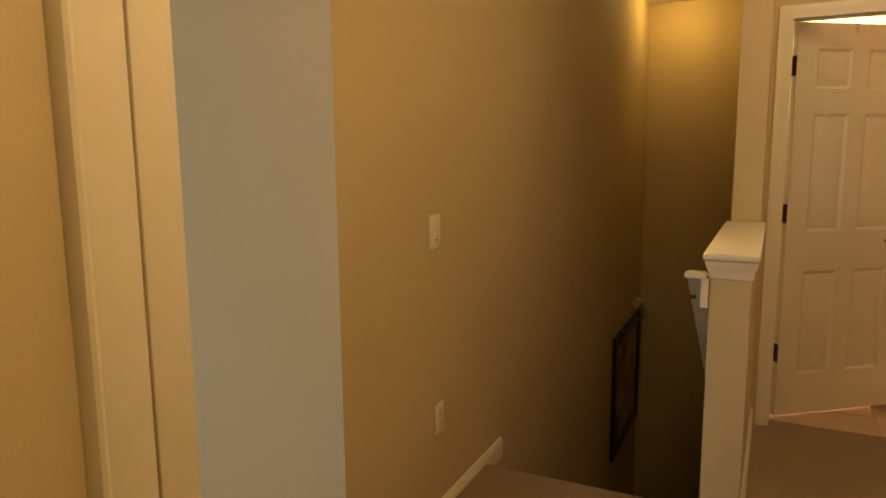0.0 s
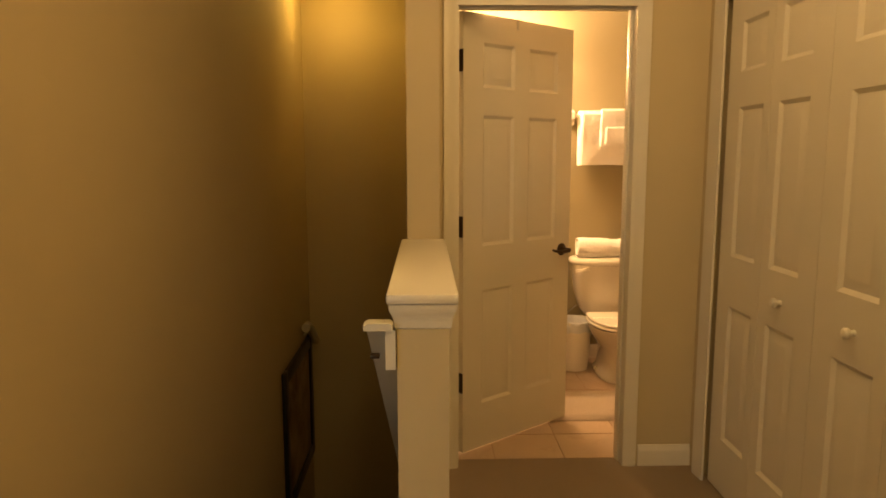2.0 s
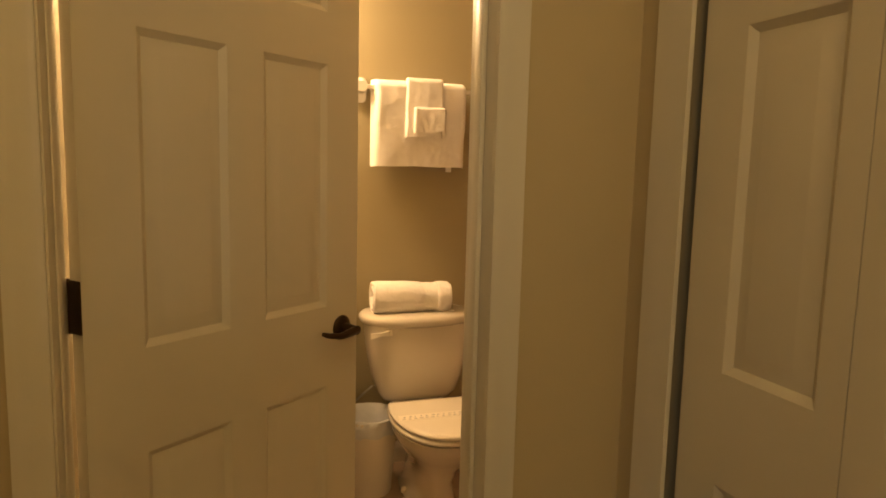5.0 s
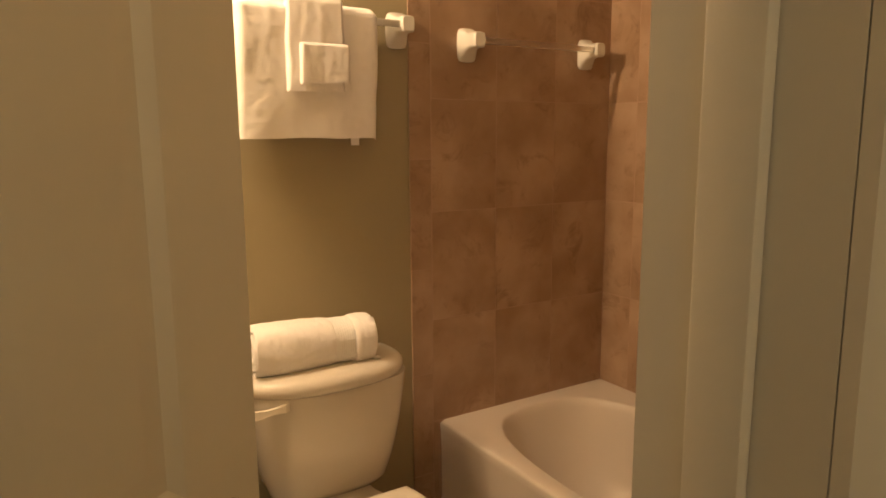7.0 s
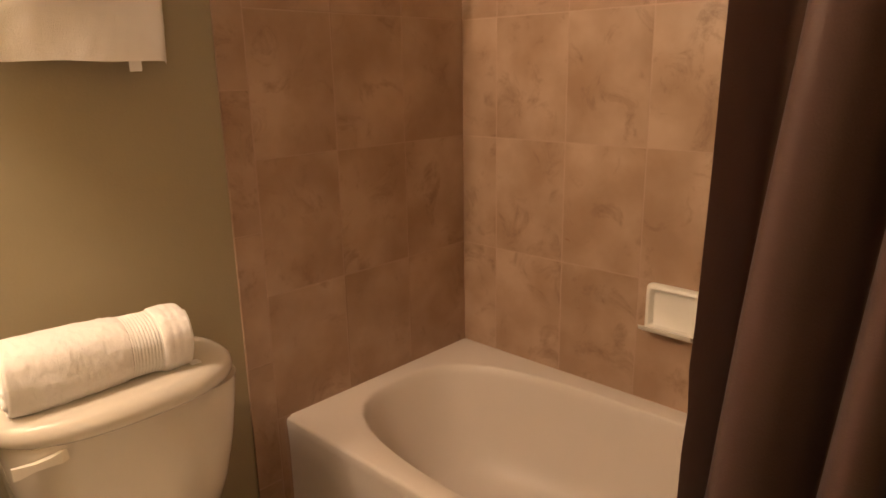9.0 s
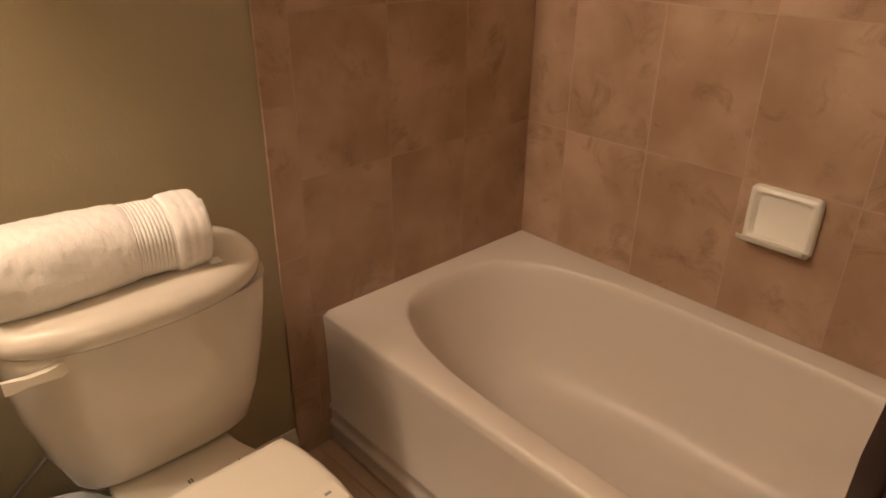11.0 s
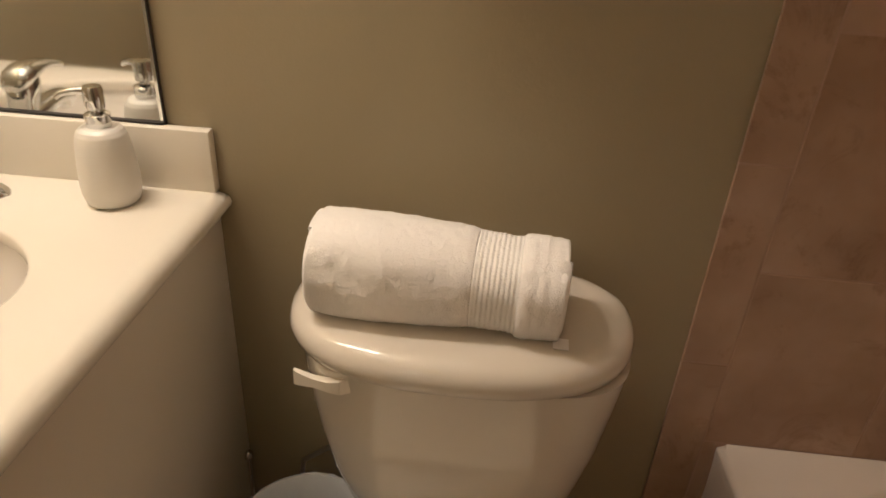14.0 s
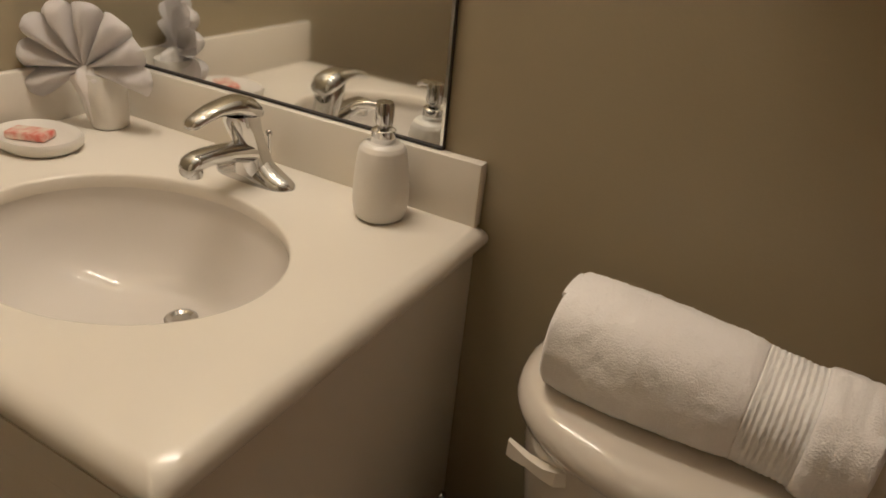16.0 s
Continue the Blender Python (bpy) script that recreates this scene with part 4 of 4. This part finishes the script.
sx, sy, srx, sry = -1.970, -0.333, 0.238, 0.178
counter = thing("sink_counter", (-2.0, -0.29, 0.78), "cream cultured marble counter with oval bowl and backsplash", "counter")
x0, x1, y0, y1 = -2.436, CR, CF, 0.007
cnr = [math.atan2(b - sy, a - sx) % (2 * math.pi) for a, b in ((x1, y1), (x0, y1), (x0, y0), (x1, y0))]
angs = sorted({round(a, 5) for a in cnr} | {round(2 * math.pi * i / 80, 5) for i in range(80)})


def edge_at(a, g, z):
    """A point on the counter's outline, drawn in by g on the two free sides."""
    c, s = math.cos(a), math.sin(a)
    ax, bx, ay, by = x0 - sx, x1 - g - sx, y0 + g - sy, y1 - sy
    k = min((bx / c) if c > 1e-9 else (ax / c if c < -1e-9 else 9), (by / s) if s > 1e-9 else (ay / s if s < -1e-9 else 9))
    return (sx + c * k, sy + s * k, z)


def bowl_at(a, e, z, dy=0.0):
    c, s = math.cos(a), math.sin(a)
    gx, gy = srx + e, sry + e
    k = ((c / gx) ** 2 + (s / gy) ** 2) ** -0.5
    return (sx + c * k, sy + dy + s * k, z)


rings = [[edge_at(a, g, CT - d) for a in angs] for g, d in ((0.021, 0.036), (0.011, 0.0355), (0.005, 0.033), (0.001, 0.028), (0.0, 0.021), (0.002, 0.0135), (0.006, 0.0075), (0.012, 0.0033), (0.019, 0.0009), (0.026, 0.0))]
rings += [[bowl_at(a, e, CT + z, d) for a in angs] for e, z, d in ((0.005, 0, 0), (0.001, -0.001, 0), (-0.001, -0.004, 0), (-0.002, -0.016, 0), (0.000, -0.022, 0), (0.010, -0.0236, 0))]
bm = bmesh.new()
loft(bm, rings, True, False, False)
part("countertop", local(bm, counter), M_MARBLE, counter, "", 50)
bm = bmesh.new()
rings = [[bowl_at(a, e, CT + z, d) for a in angs] for e, z, d in ((0.004, -0.0235, 0), (0.002, -0.035, 0), (-0.007, -0.07, 0.001), (-0.025, -0.11, 0.006), (-0.06, -0.142, 0.020), (-0.105, -0.160, 0.042), (-0.150, -0.168, 0.062))]
loft(bm, rings, True, False, True)
bowl = part("sink_bowl", local(bm, counter), M_BOWL, counter, "glossy white oval sink bowl", 70)
bm = lathe([(0.001, -0.003), (0.018, -0.003), (0.024, 0.0), (0.0245, 0.003), (0.020, 0.004), (0.014, 0.001), (0.001, 0.002)], 24, at=(sx + 0.012, sy + 0.066, CT - 0.166))
part("drain", local(bm, counter), M_CHROME, bowl, "chrome drain ring")
bm = make_box(-2.436, -1.613, -0.014, 0.007, CT - 0.002, 0.915, bevel=0.003)
part("backsplash", local(bm, counter), M_MARBLE, counter)
bm = make_box(-2.438, -2.418, CF + 0.004, -0.014, CT - 0.002, 0.915, bevel=0.003)
part("side_splash", local(bm, counter), M_MARBLE, counter)

# mirror
mir = thing("mirror_1", (-2.06, 0, 0.915), "frameless bevelled mirror above the sink counter", "mirror", kind="structure")
bm = bmesh.new()
mx0, mx1, mz0, mz1 = -2.436, -1.686, 0.918, 1.83
ring = lambda i, y: [(mx0 + i, y, mz0 + i * 0.2), (mx1 - i, y, mz0 + i * 0.2), (mx1 - i, y, mz1 - i), (mx0 + i, y, mz1 - i)]
loft(bm, [ring(0, 0.006), ring(0, 0.003), ring(0.005, 0.0015)])
part("mirror_glass", local(bm, mir), M_MIRROR, mir, "", 5)
bm = make_box(mx0, mx1, -0.003, 0.0065, 0.9155, 0.9195, bevel=0.001)
part("bottom_channel", local(bm, mir), M_RUBBER, mir, "dark channel along the bottom edge")
bm = make_box(mx1 + 0.0004, mx1 + 0.0022, 0.0, 0.0065, 0.9155, mz1)
part("edge", local(bm, mir), M_RUBBER, mir)

# faucet
fx, fy = -1.975, -0.082
fa = thing("faucet", (fx, fy, CT), "chrome single-lever bathroom faucet at the sink", "faucet")
bm = bmesh.new()
rings = []
for i in range(25):
    u = -1 + 2 * i / 24
    x = 0.078 * u
    hh = 0.012 + 0.034 * math.exp(-(u * 1.9) ** 2)
    w = 0.027 * (1 - 0.35 * abs(u) ** 2.5)
    f = max(1 - abs(u) ** 8, 0.02) ** 0.5
    rings.append([(x, w * f * math.cos(a), max(hh * f * math.sin(a), 0)) for a in [math.pi * k / 12 for k in range(13)]])
loft(bm, rings)
part("base", bm, M_CHROME, fa, "", 60)
bm = bmesh.new()
loft(bm, [oval(0, y, z, w, d, 28, 2.3) for y, z, w, d in ((0.0, 0.012, 0.034, 0.028), (-0.001, 0.028, 0.029, 0.027), (-0.004, 0.045, 0.024, 0.026), (-0.010, 0.065, 0.0215, 0.024), (-0.018, 0.085, 0.0225, 0.027), (-0.023, 0.102, 0.024, 0.029), (-0.025, 0.112, 0.022, 0.027))])
part("valve_body", bm, M_CHROME, fa, "", 60)
bm = bmesh.new()
rings = []
for y, z, w, h in ((0.0, 0.044, 0.024, 0.020), (-0.025, 0.052, 0.022, 0.017), (-0.06, 0.059, 0.0195, 0.014), (-0.095, 0.063, 0.018, 0.0125), (-0.118, 0.062, 0.0175, 0.0125), (-0.130, 0.058, 0.0165, 0.0125), (-0.137, 0.053, 0.013, 0.010), (-0.139, 0.050, 0.007, 0.006)):
    rings.append([(w * math.copysign(abs(math.cos(a)) ** 0.7, math.cos(a)), y, z + h * math.copysign(abs(math.sin(a)) ** 0.8, math.sin(a))) for a in [2 * math.pi * k / 24 for k in range(24)]])
loft(bm, rings)
spout = part("spout", bm, M_CHROME, fa, "", 60)
part("aerator", lathe([(0.001, 0.0), (0.0115, 0.0), (0.0125, 0.003), (0.0125, 0.016), (0.001, 0.018)], 18, at=(0, -0.121, 0.039)), M_CHROME, spout)
bm = bmesh.new()
rings = []
for y, z, w, h in ((0.006, 0.106, 0.012, 0.006), (0.003, 0.112, 0.021, 0.012), (-0.010, 0.119, 0.0255, 0.017), (-0.028, 0.124, 0.026, 0.017), (-0.050, 0.128, 0.023, 0.0125), (-0.075, 0.128, 0.0195, 0.0095), (-0.100, 0.123, 0.017, 0.008), (-0.118, 0.117, 0.0145, 0.0075), (-0.124, 0.114, 0.008, 0.004)):
    rings.append([(w * math.copysign(abs(math.cos(a)) ** 0.8, math.cos(a)), y, z + h * math.sin(a)) for a in [2 * math.pi * k / 20 for k in range(20)]])
loft(bm, rings)
part("lever", bm, M_CHROME, fa, "curved chrome lever", 60)
bm = bmesh.new()
tube(bm, [(0, 0.034, 0.005), (0, 0.034, 0.062)], 0.0025, 8)
bmesh.ops.create_uvsphere(bm, u_segments=12, v_segments=8, radius=0.006, matrix=Matrix.Translation((0, 0.034, 0.066)))
part("pop_up_rod", bm, M_CHROME, fa)

# soap dispenser
dp = thing("soap_dispenser", (-1.744, -0.068, CT), "white textured ceramic soap dispenser with chrome pump", "soap dispenser")
bm = bmesh.new()
rings = []
outline = ((0.001, 0.0), (0.031, 0.0), (0.036, 0.004), (0.0395, 0.016), (0.0412, 0.035), (0.0405, 0.055), (0.0385, 0.08), (0.036, 0.102), (0.0335, 0.114), (0.030, 0.120), (0.025, 0.124), (0.016, 0.125))
for r, z in [(a[0] + (b[0] - a[0]) * k / 5, a[1] + (b[1] - a[1]) * k / 5) for a, b in zip(outline, outline[1:]) for k in range(5)] + [outline[-1]]:
    rings.append([(r * (1 + (0.030 * noise.noise((math.cos(a) * 6, math.sin(a) * 6, z * 150)) if 0.02 < z < 0.11 else 0)) * math.cos(a), r * math.sin(a), z) for a in [2 * math.pi * k / 48 for k in range(48)]])
loft(bm, rings)
part("bottle", bm, M_CERAMIC, dp, "", 50)
part("collar", lathe([(0.016, 0.123), (0.0175, 0.125), (0.0175, 0.143), (0.013, 0.146), (0.009, 0.147)], 24), M_CHROME, dp, "chrome pump collar", 50)
bm = lathe([(0.008, 0.146), (0.008, 0.150), (0.0125, 0.152), (0.0135, 0.158), (0.0135, 0.180), (0.012, 0.185), (0.001, 0.187)], 24)
tube(bm, [(-0.006, -0.003, 0.178), (-0.022, -0.010, 0.179), (-0.036, -0.017, 0.176), (-0.042, -0.020, 0.170)], [0.006, 0.0055, 0.0045, 0.004], 10)
part("pump_head", bm, M_CHROME, dp, "chrome pump with nozzle", 50)

dp.scale = (1.0, 1.0, 0.93)

# soap dish with wrapped soap
dish = thing("soap_dish", (-2.328, -0.212, CT), "white oval ceramic soap dish on the counter", "soap dish")
bm = bmesh.new()
loft(bm, [oval(0, 0, z, 0.077 + e, 0.058 + e, 44, 2.2) for e, z in ((-0.02, 0.0), (-0.008, 0.001), (0.0, 0.008), (0.002, 0.018), (-0.001, 0.023), (-0.006, 0.022), (-0.012, 0.014), (-0.03, 0.011))])
part("body", bm, M_CERAMIC, dish, "", 60)
soap = thing("wrapped_soap", (-2.346, -0.212, CT + 0.0115), "paper-wrapped bar of soap with red print in the dish", "soap")
bm = make_box(-0.034, 0.034, -0.019, 0.019, 0.0, 0.014, bevel=0.004)
part("bar", bm, M_SOAP, soap)
soap.matrix_world = pose(-2.340, -0.216, CT + 0.0115, 0, 0, 24)

# tumbler with fan-folded cloth
cup = thing("tumbler", (-2.330, -0.075, CT), "white ceramic tumbler holding a folded cloth", "tumbler")
part("body", lathe([(0.001, 0.0), (0.026, 0.0), (0.031, 0.004), (0.034, 0.02), (0.036, 0.06), (0.0355, 0.098), (0.034, 0.100), (0.032, 0.098), (0.031, 0.02), (0.001, 0.012)], 36), M_CERAMIC, cup, "", 50)
fan = thing("fan_folded_cloth", (-2.332, -0.078, CT + 0.07), "white washcloth pleated into a fan standing in the tumbler", "towel")
bm = bmesh.new()
rows_ = []
LOBES = 8
for i in range(LOBES * 14 + 1):
    u = i / (LOBES * 14)
    f = u * LOBES % 1.0
    puff = max(math.sin(math.pi * f), 0) ** 0.5
    a = radians(-30 + 240 * u)
    size = 0.118 * (1 + 0.07 * noise.noise((int(min(u, 0.999) * LOBES) * 3.1, 2.0, 0.5)))
    col = []
    for j in range(15):
        w = j / 14
        r = 0.006 + size * w * (1 - 0.10 * (1 - puff) * w ** 2)
        r *= 1 + 0.03 * noise.noise((u * 14, w * 3, 2.0)) * w
        roundup = math.sqrt(max(1 - (max(0, w - 0.62) / 0.38) ** 2, 0.0)) * 0.85 + 0.15
        y = -(0.010 + 0.044 * w ** 0.7) * (puff - 0.4) * roundup + 0.004 * noise.noise((u * 20, w * 5, 7.0)) - 0.012
        col.append(bm.verts.new((r * math.cos(a) * 0.95, y, 0.064 + r * math.sin(a) * 0.92)))
    rows_.append(col)
for a, b in zip(rows_, rows_[1:]):
    for j in range(14):
        bm.faces.new((a[j], b[j], b[j + 1], a[j + 1]))
bmesh.ops.solidify(bm, geom=bm.faces[:], thickness=0.014)
part("pleats", bm, M_TOWEL, fan, "", 80)
bm = bmesh.new()
loft(bm, [[(x * (1 + 0.12 * math.cos(7 * math.atan2(y, x))), y * (1 + 0.12 * math.cos(7 * math.atan2(y, x))), zz) for x, y, zz in oval(0, -0.004, z, r, r * 0.9, 42)] for z, r in ((-0.03, 0.020), (0.015, 0.024), (0.045, 0.032), (0.060, 0.026), (0.070, 0.012))])
part("gathered_end", bm, M_TOWEL, fan, "", 70)
fan.matrix_world = pose(-2.338, -0.086, CT + 0.045, 0, -6, 26)

# ---- hall fittings ----
def plate(name, y, z, w, h, label, cat):
    p = thing(name, (XL, y, z), label, cat)
    part("plate", make_box(0, 0.006, -w / 2, w / 2, -h / 2, h / 2, bevel=0.0025), M_TRIM, p)
    return p


sw = plate("light_switch", -3.190, 1.130, 0.086, 0.132, "white rocker light switch on the beige stair wall", "light switch")
part("rocker", make_box(0.005, 0.0095, -0.017, 0.017, -0.034, 0.034, bevel=0.002), M_PLASTIC, sw, "white rocker")
bm = make_box(0.0094, 0.0102, -0.012, 0.012, -0.029, -0.026)
part("slit", bm, M_RUBBER, sw)
ol = plate("wall_outlet", -3.170, 0.392, 0.076, 0.122, "white wall outlet low on the stair wall", "outlet")
for dz in (-0.021, 0.021):
    bm = make_box(0.005, 0.0085, -0.016, 0.016, dz - 0.014, dz + 0.014, bevel=0.003)
    s = part("socket", bm, M_PLASTIC, ol)
    for dy in (-0.006, 0.006):
        part("slot", make_box(0.0084, 0.0088, dy - 0.001, dy + 0.001, dz - 0.005, dz + 0.006), M_RUBBER, s)

pic = thing("framed_picture", (XL, 0.0, -0.6), "black-framed print hanging beside the stairs", "picture")


def picture(parent, y0, y1, z0, z1, w, x):
    for nm, b in (("frame_side", (y0, y0 + w, z0, z1)), ("frame_side", (y1 - w, y1, z0, z1)), ("frame_rail", (y0 + w, y1 - w, z0, z0 + w)), ("frame_rail", (y0 + w, y1 - w, z1 - w, z1))):
        part(nm, local(make_box(x, x + 0.03, b[0], b[1], b[2], b[3], bevel=0.004), parent), M_BLACK, parent)
    part("print", local(make_box(x, x + 0.012, y0 + w, y1 - w, z0 + w, z1 - w), parent), M_PRINT, parent, "brown print with dark figures of plants")


picture(pic, 0.04, 1.18, -1.20, -0.12, 0.10, XL + 0.001)

wr = thing("wall_handrail", (XL + 0.03, 0.95, 0.0), "pale handrail end with bracket on the stairwell wall", "handrail")
bm = bmesh.new()
tube(bm, [(0.02, -0.16, 0.025), (0.02, -0.06, 0.02), (0.02, 0.05, -0.03), (0.02, 0.30, -0.20)], 0.036, 14)
part("rail", bm, M_STAIRWOOD, wr)
bm = bmesh.new()
tube(bm, [(-0.03, -0.02, -0.06), (-0.02, -0.02, -0.07), (0.015, -0.02, -0.03), (0.02, -0.02, 0.0)], 0.010, 10)
part("bracket", bm, M_STAIRWOOD, wr)

# ---- kitchen seen past the wall end ----
base = thing("kitchen_cabinet", (-6.45, -1.6, 0), "black kitchen base cabinet under a tan worktop", "cabinet")
part("body", local(make_box(-6.74, -6.16, -2.60, -0.6, 0.0, 0.865, bevel=0.003), base), M_DARK, base)
for i in range(3):
    bm = make_box(-6.16, -6.142, -2.59 + i * 0.66, -1.95 + i * 0.66, 0.06, 0.84, bevel=0.004)
    part("cabinet_door", local(bm, base), M_DARK, base)
wt = tagged(part("worktop", make_box(-6.74, -6.11, -2.63, -0.6, 0.866, 0.905, bevel=0.008), M_GRANITE, None), "tan speckled kitchen worktop", "worktop")
cm = thing("coffee_maker", (-6.42, -2.34, 0.905), "black coffee maker with glass pot on the worktop", "coffee maker")
part("base_plate", make_box(-0.13, 0.13, -0.10, 0.10, 0, 0.04, bevel=0.01), M_BLACK, cm)
part("tower", make_box(-0.13, -0.05, -0.10, 0.10, 0.04, 0.36, bevel=0.012), M_BLACK, cm)
part("hood", make_box(-0.13, 0.14, -0.10, 0.10, 0.30, 0.36, bevel=0.015), M_BLACK, cm)
part("pot", lathe([(0.001, 0.041), (0.065, 0.041), (0.075, 0.07), (0.07, 0.13), (0.05, 0.17), (0.05, 0.18)], 24, at=(0.05, 0, 0), cap1=False), M_STEEL, cm, "shiny pot")
cn = thing("bread_box", (-6.48, -2.06, 0.905), "reddish brown wooden box on the worktop", "box")
part("body", make_box(-0.12, 0.12, -0.13, 0.13, 0, 0.19, bevel=0.006), material("box_wood", (0.16, 0.07, 0.035), 0.5, (0.10, 0.045, 0.02), 9, 0.6, 60, 0.1, stretch=(1, 6, 1), grit=0.002), cn)
ck = thing("wall_clock", (-6.74, -2.12, 1.79), "round silver wall clock with pale face", "clock")
bm = lathe([(0.17, 0.0), (0.175, 0.02), (0.165, 0.035), (0.148, 0.03), (0.145, 0.015), (0.001, 0.012)], 40)
bmesh.ops.rotate(bm, matrix=Matrix.Rotation(radians(90), 3, "Y"), verts=bm.verts)
part("rim", bm, M_STEEL, ck, "", 40)
bm = lathe([(0.144, 0.0165), (0.001, 0.0168)], 40, cap0=False)
bmesh.ops.rotate(bm, matrix=Matrix.Rotation(radians(90), 3, "Y"), verts=bm.verts)
part("face", bm, M_CERAMIC, ck)
for a, ln in ((35, 0.11), (140, 0.08)):
    bm = make_box(0.018, 0.020, -0.004, 0.004, -0.01, ln)
    bmesh.ops.rotate(bm, matrix=Matrix.Rotation(radians(a), 3, "X"), verts=bm.verts)
    part("pointer", bm, M_BLACK, ck)
win = thing("window_1", ((WX0 + WX1) / 2, -7.05, WZ0), "white framed living room window with daylight", "window", kind="structure")
for nm, b in (("window_frame", (WX0, WX0 + 0.05, WZ0, WZ1)), ("window_frame", (WX1 - 0.05, WX1, WZ0, WZ1)), ("window_frame", (WX0 + 0.05, WX1 - 0.05, WZ0, WZ0 + 0.05)),
              ("window_frame", (WX0 + 0.05, WX1 - 0.05, WZ1 - 0.05, WZ1)), ("window_frame", (-4.92, -4.88, WZ0 + 0.05, WZ1 - 0.05))):
    part(nm, local(make_box(b[0], b[1], -7.08, -7.03, b[2], b[3], bevel=0.004), win), M_TRIM, win)
pane = part("pane", local(make_box(WX0 + 0.05, WX1 - 0.05, -7.058, -7.052, WZ0 + 0.05, WZ1 - 0.05), win), M_GLASS, win)
pane.visible_shadow = False
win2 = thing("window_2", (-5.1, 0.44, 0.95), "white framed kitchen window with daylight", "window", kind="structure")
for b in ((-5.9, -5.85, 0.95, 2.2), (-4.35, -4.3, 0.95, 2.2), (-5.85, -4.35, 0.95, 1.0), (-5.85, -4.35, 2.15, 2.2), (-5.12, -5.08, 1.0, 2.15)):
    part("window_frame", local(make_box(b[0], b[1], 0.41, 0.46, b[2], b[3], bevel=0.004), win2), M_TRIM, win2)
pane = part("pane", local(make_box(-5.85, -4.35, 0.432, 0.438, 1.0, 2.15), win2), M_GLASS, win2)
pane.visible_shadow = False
solid("ground", make_box(-60, 60, -60, 60, -3.6, -3.5), material("lawn", (0.08, 0.11, 0.04), 0.9, (0.05, 0.08, 0.03), 0.5, 0.6, 20, 0.3), "grass outside the house", "ground", smooth=0)

# ---- tiles, each a piece of its wall or floor ----
def tile_mesh(sx_, sy_, sz_, b, mat):
    """A tile about its middle with eased edges."""
    bm = bmesh.new()
    box(bm, -sx_ / 2, sx_ / 2, -sy_ / 2, sy_ / 2, -sz_ / 2, sz_ / 2, bevel=b, seg=1)
    return finish(bm, "tile", mat, 0)


def bed(name, b, label):
    return solid(name, make_box(*b), M_GROUT, label, "tile wall", smooth=0)


G = 0.0022
ROWZ = [0.403, 0.757, 1.115, 1.473, 1.831, 2.189]
back_bed = bed("wall_tiles_back", (-0.848, 0.006, 0.0007, 0.0078, 0, 2.19), "mottled terracotta beige tiles on the tub end wall")
side_bed = bed("wall_tiles_side", (0.0007, 0.0078, -1.558, 0.0, 0.38, 2.19), "mottled terracotta beige tiles on the long tub wall")
shared = {}


def lay(parent, along, a0, a1, z0, z1):
    w, h = a1 - a0 - G, z1 - z0 - G
    key = (along, round(w, 3), round(h, 3))
    if key not in shared:
        shared[key] = tile_mesh(w, 0.006, h, 0.0012, M_TILE) if along == "x" else tile_mesh(0.006, w, h, 0.0012, M_TILE)
    t = new("tile", shared[key])
    t.parent = parent
    m, zz = (a0 + a1) / 2, (z0 + z1) / 2
    t.location = (m, 0.003, zz) if along == "x" else (0.003, m, zz)


colx = [-0.772, -0.516, -0.261, -0.001]
for a0, a1 in zip(colx, colx[1:]):
    for z0, z1 in zip(ROWZ, ROWZ[1:]):
        lay(back_bed, "x", a0, a1, z0, z1)
trimz = [0.0, 0.22, 0.575, 0.93, 1.285, 1.64, 1.995, 2.189]
for z0, z1 in zip(trimz, trimz[1:]):
    lay(back_bed, "x", -0.850, -0.772, z0, z1)
lay(back_bed, "x", -0.772, -0.749, 0.0, 0.403)
coly = [0.0, -0.140, -0.394, -0.648, -0.902, -1.156, -1.410, -1.556]
for a1, a0 in zip(coly, coly[1:]):
    for z0, z1 in zip(ROWZ, ROWZ[1:]):
        lay(side_bed, "y", a0, a1, z0, z1)

floor_mesh = {}


def floor_tiles(parent, xs, ys, mat, top):
    for a0, a1 in zip(xs, xs[1:]):
        for b0, b1 in zip(ys, ys[1:]):
            key = (mat.name, round(a1 - a0, 3), round(b1 - b0, 3))
            if key not in floor_mesh:
                floor_mesh[key] = tile_mesh(a1 - a0 - 0.005, b1 - b0 - 0.005, 0.008, 0.0015, mat)
            t = new("tile", floor_mesh[key])
            t.parent = parent
            t.location = ((a0 + a1) / 2, (b0 + b1) / 2, top - 0.004)


floor_tiles(floor_bath, [-2.44 + 0.33 * i for i in range(6)] + [-0.749], [-1.605, -1.32, -0.99, -0.66, -0.33, 0.007], M_FLOORTILE, -0.003)
KX = [-6.74 + 0.395 * i for i in range(9)]
floor_tiles(floor_kitchen, KX, [-7.0 + 0.41 * i for i in range(19)], M_KFLOOR, -0.003)
floor_tiles(floor_kitchen, [KX[-1], XL], [-7.0 + 0.41 * i for i in range(9)], M_KFLOOR, -0.003)
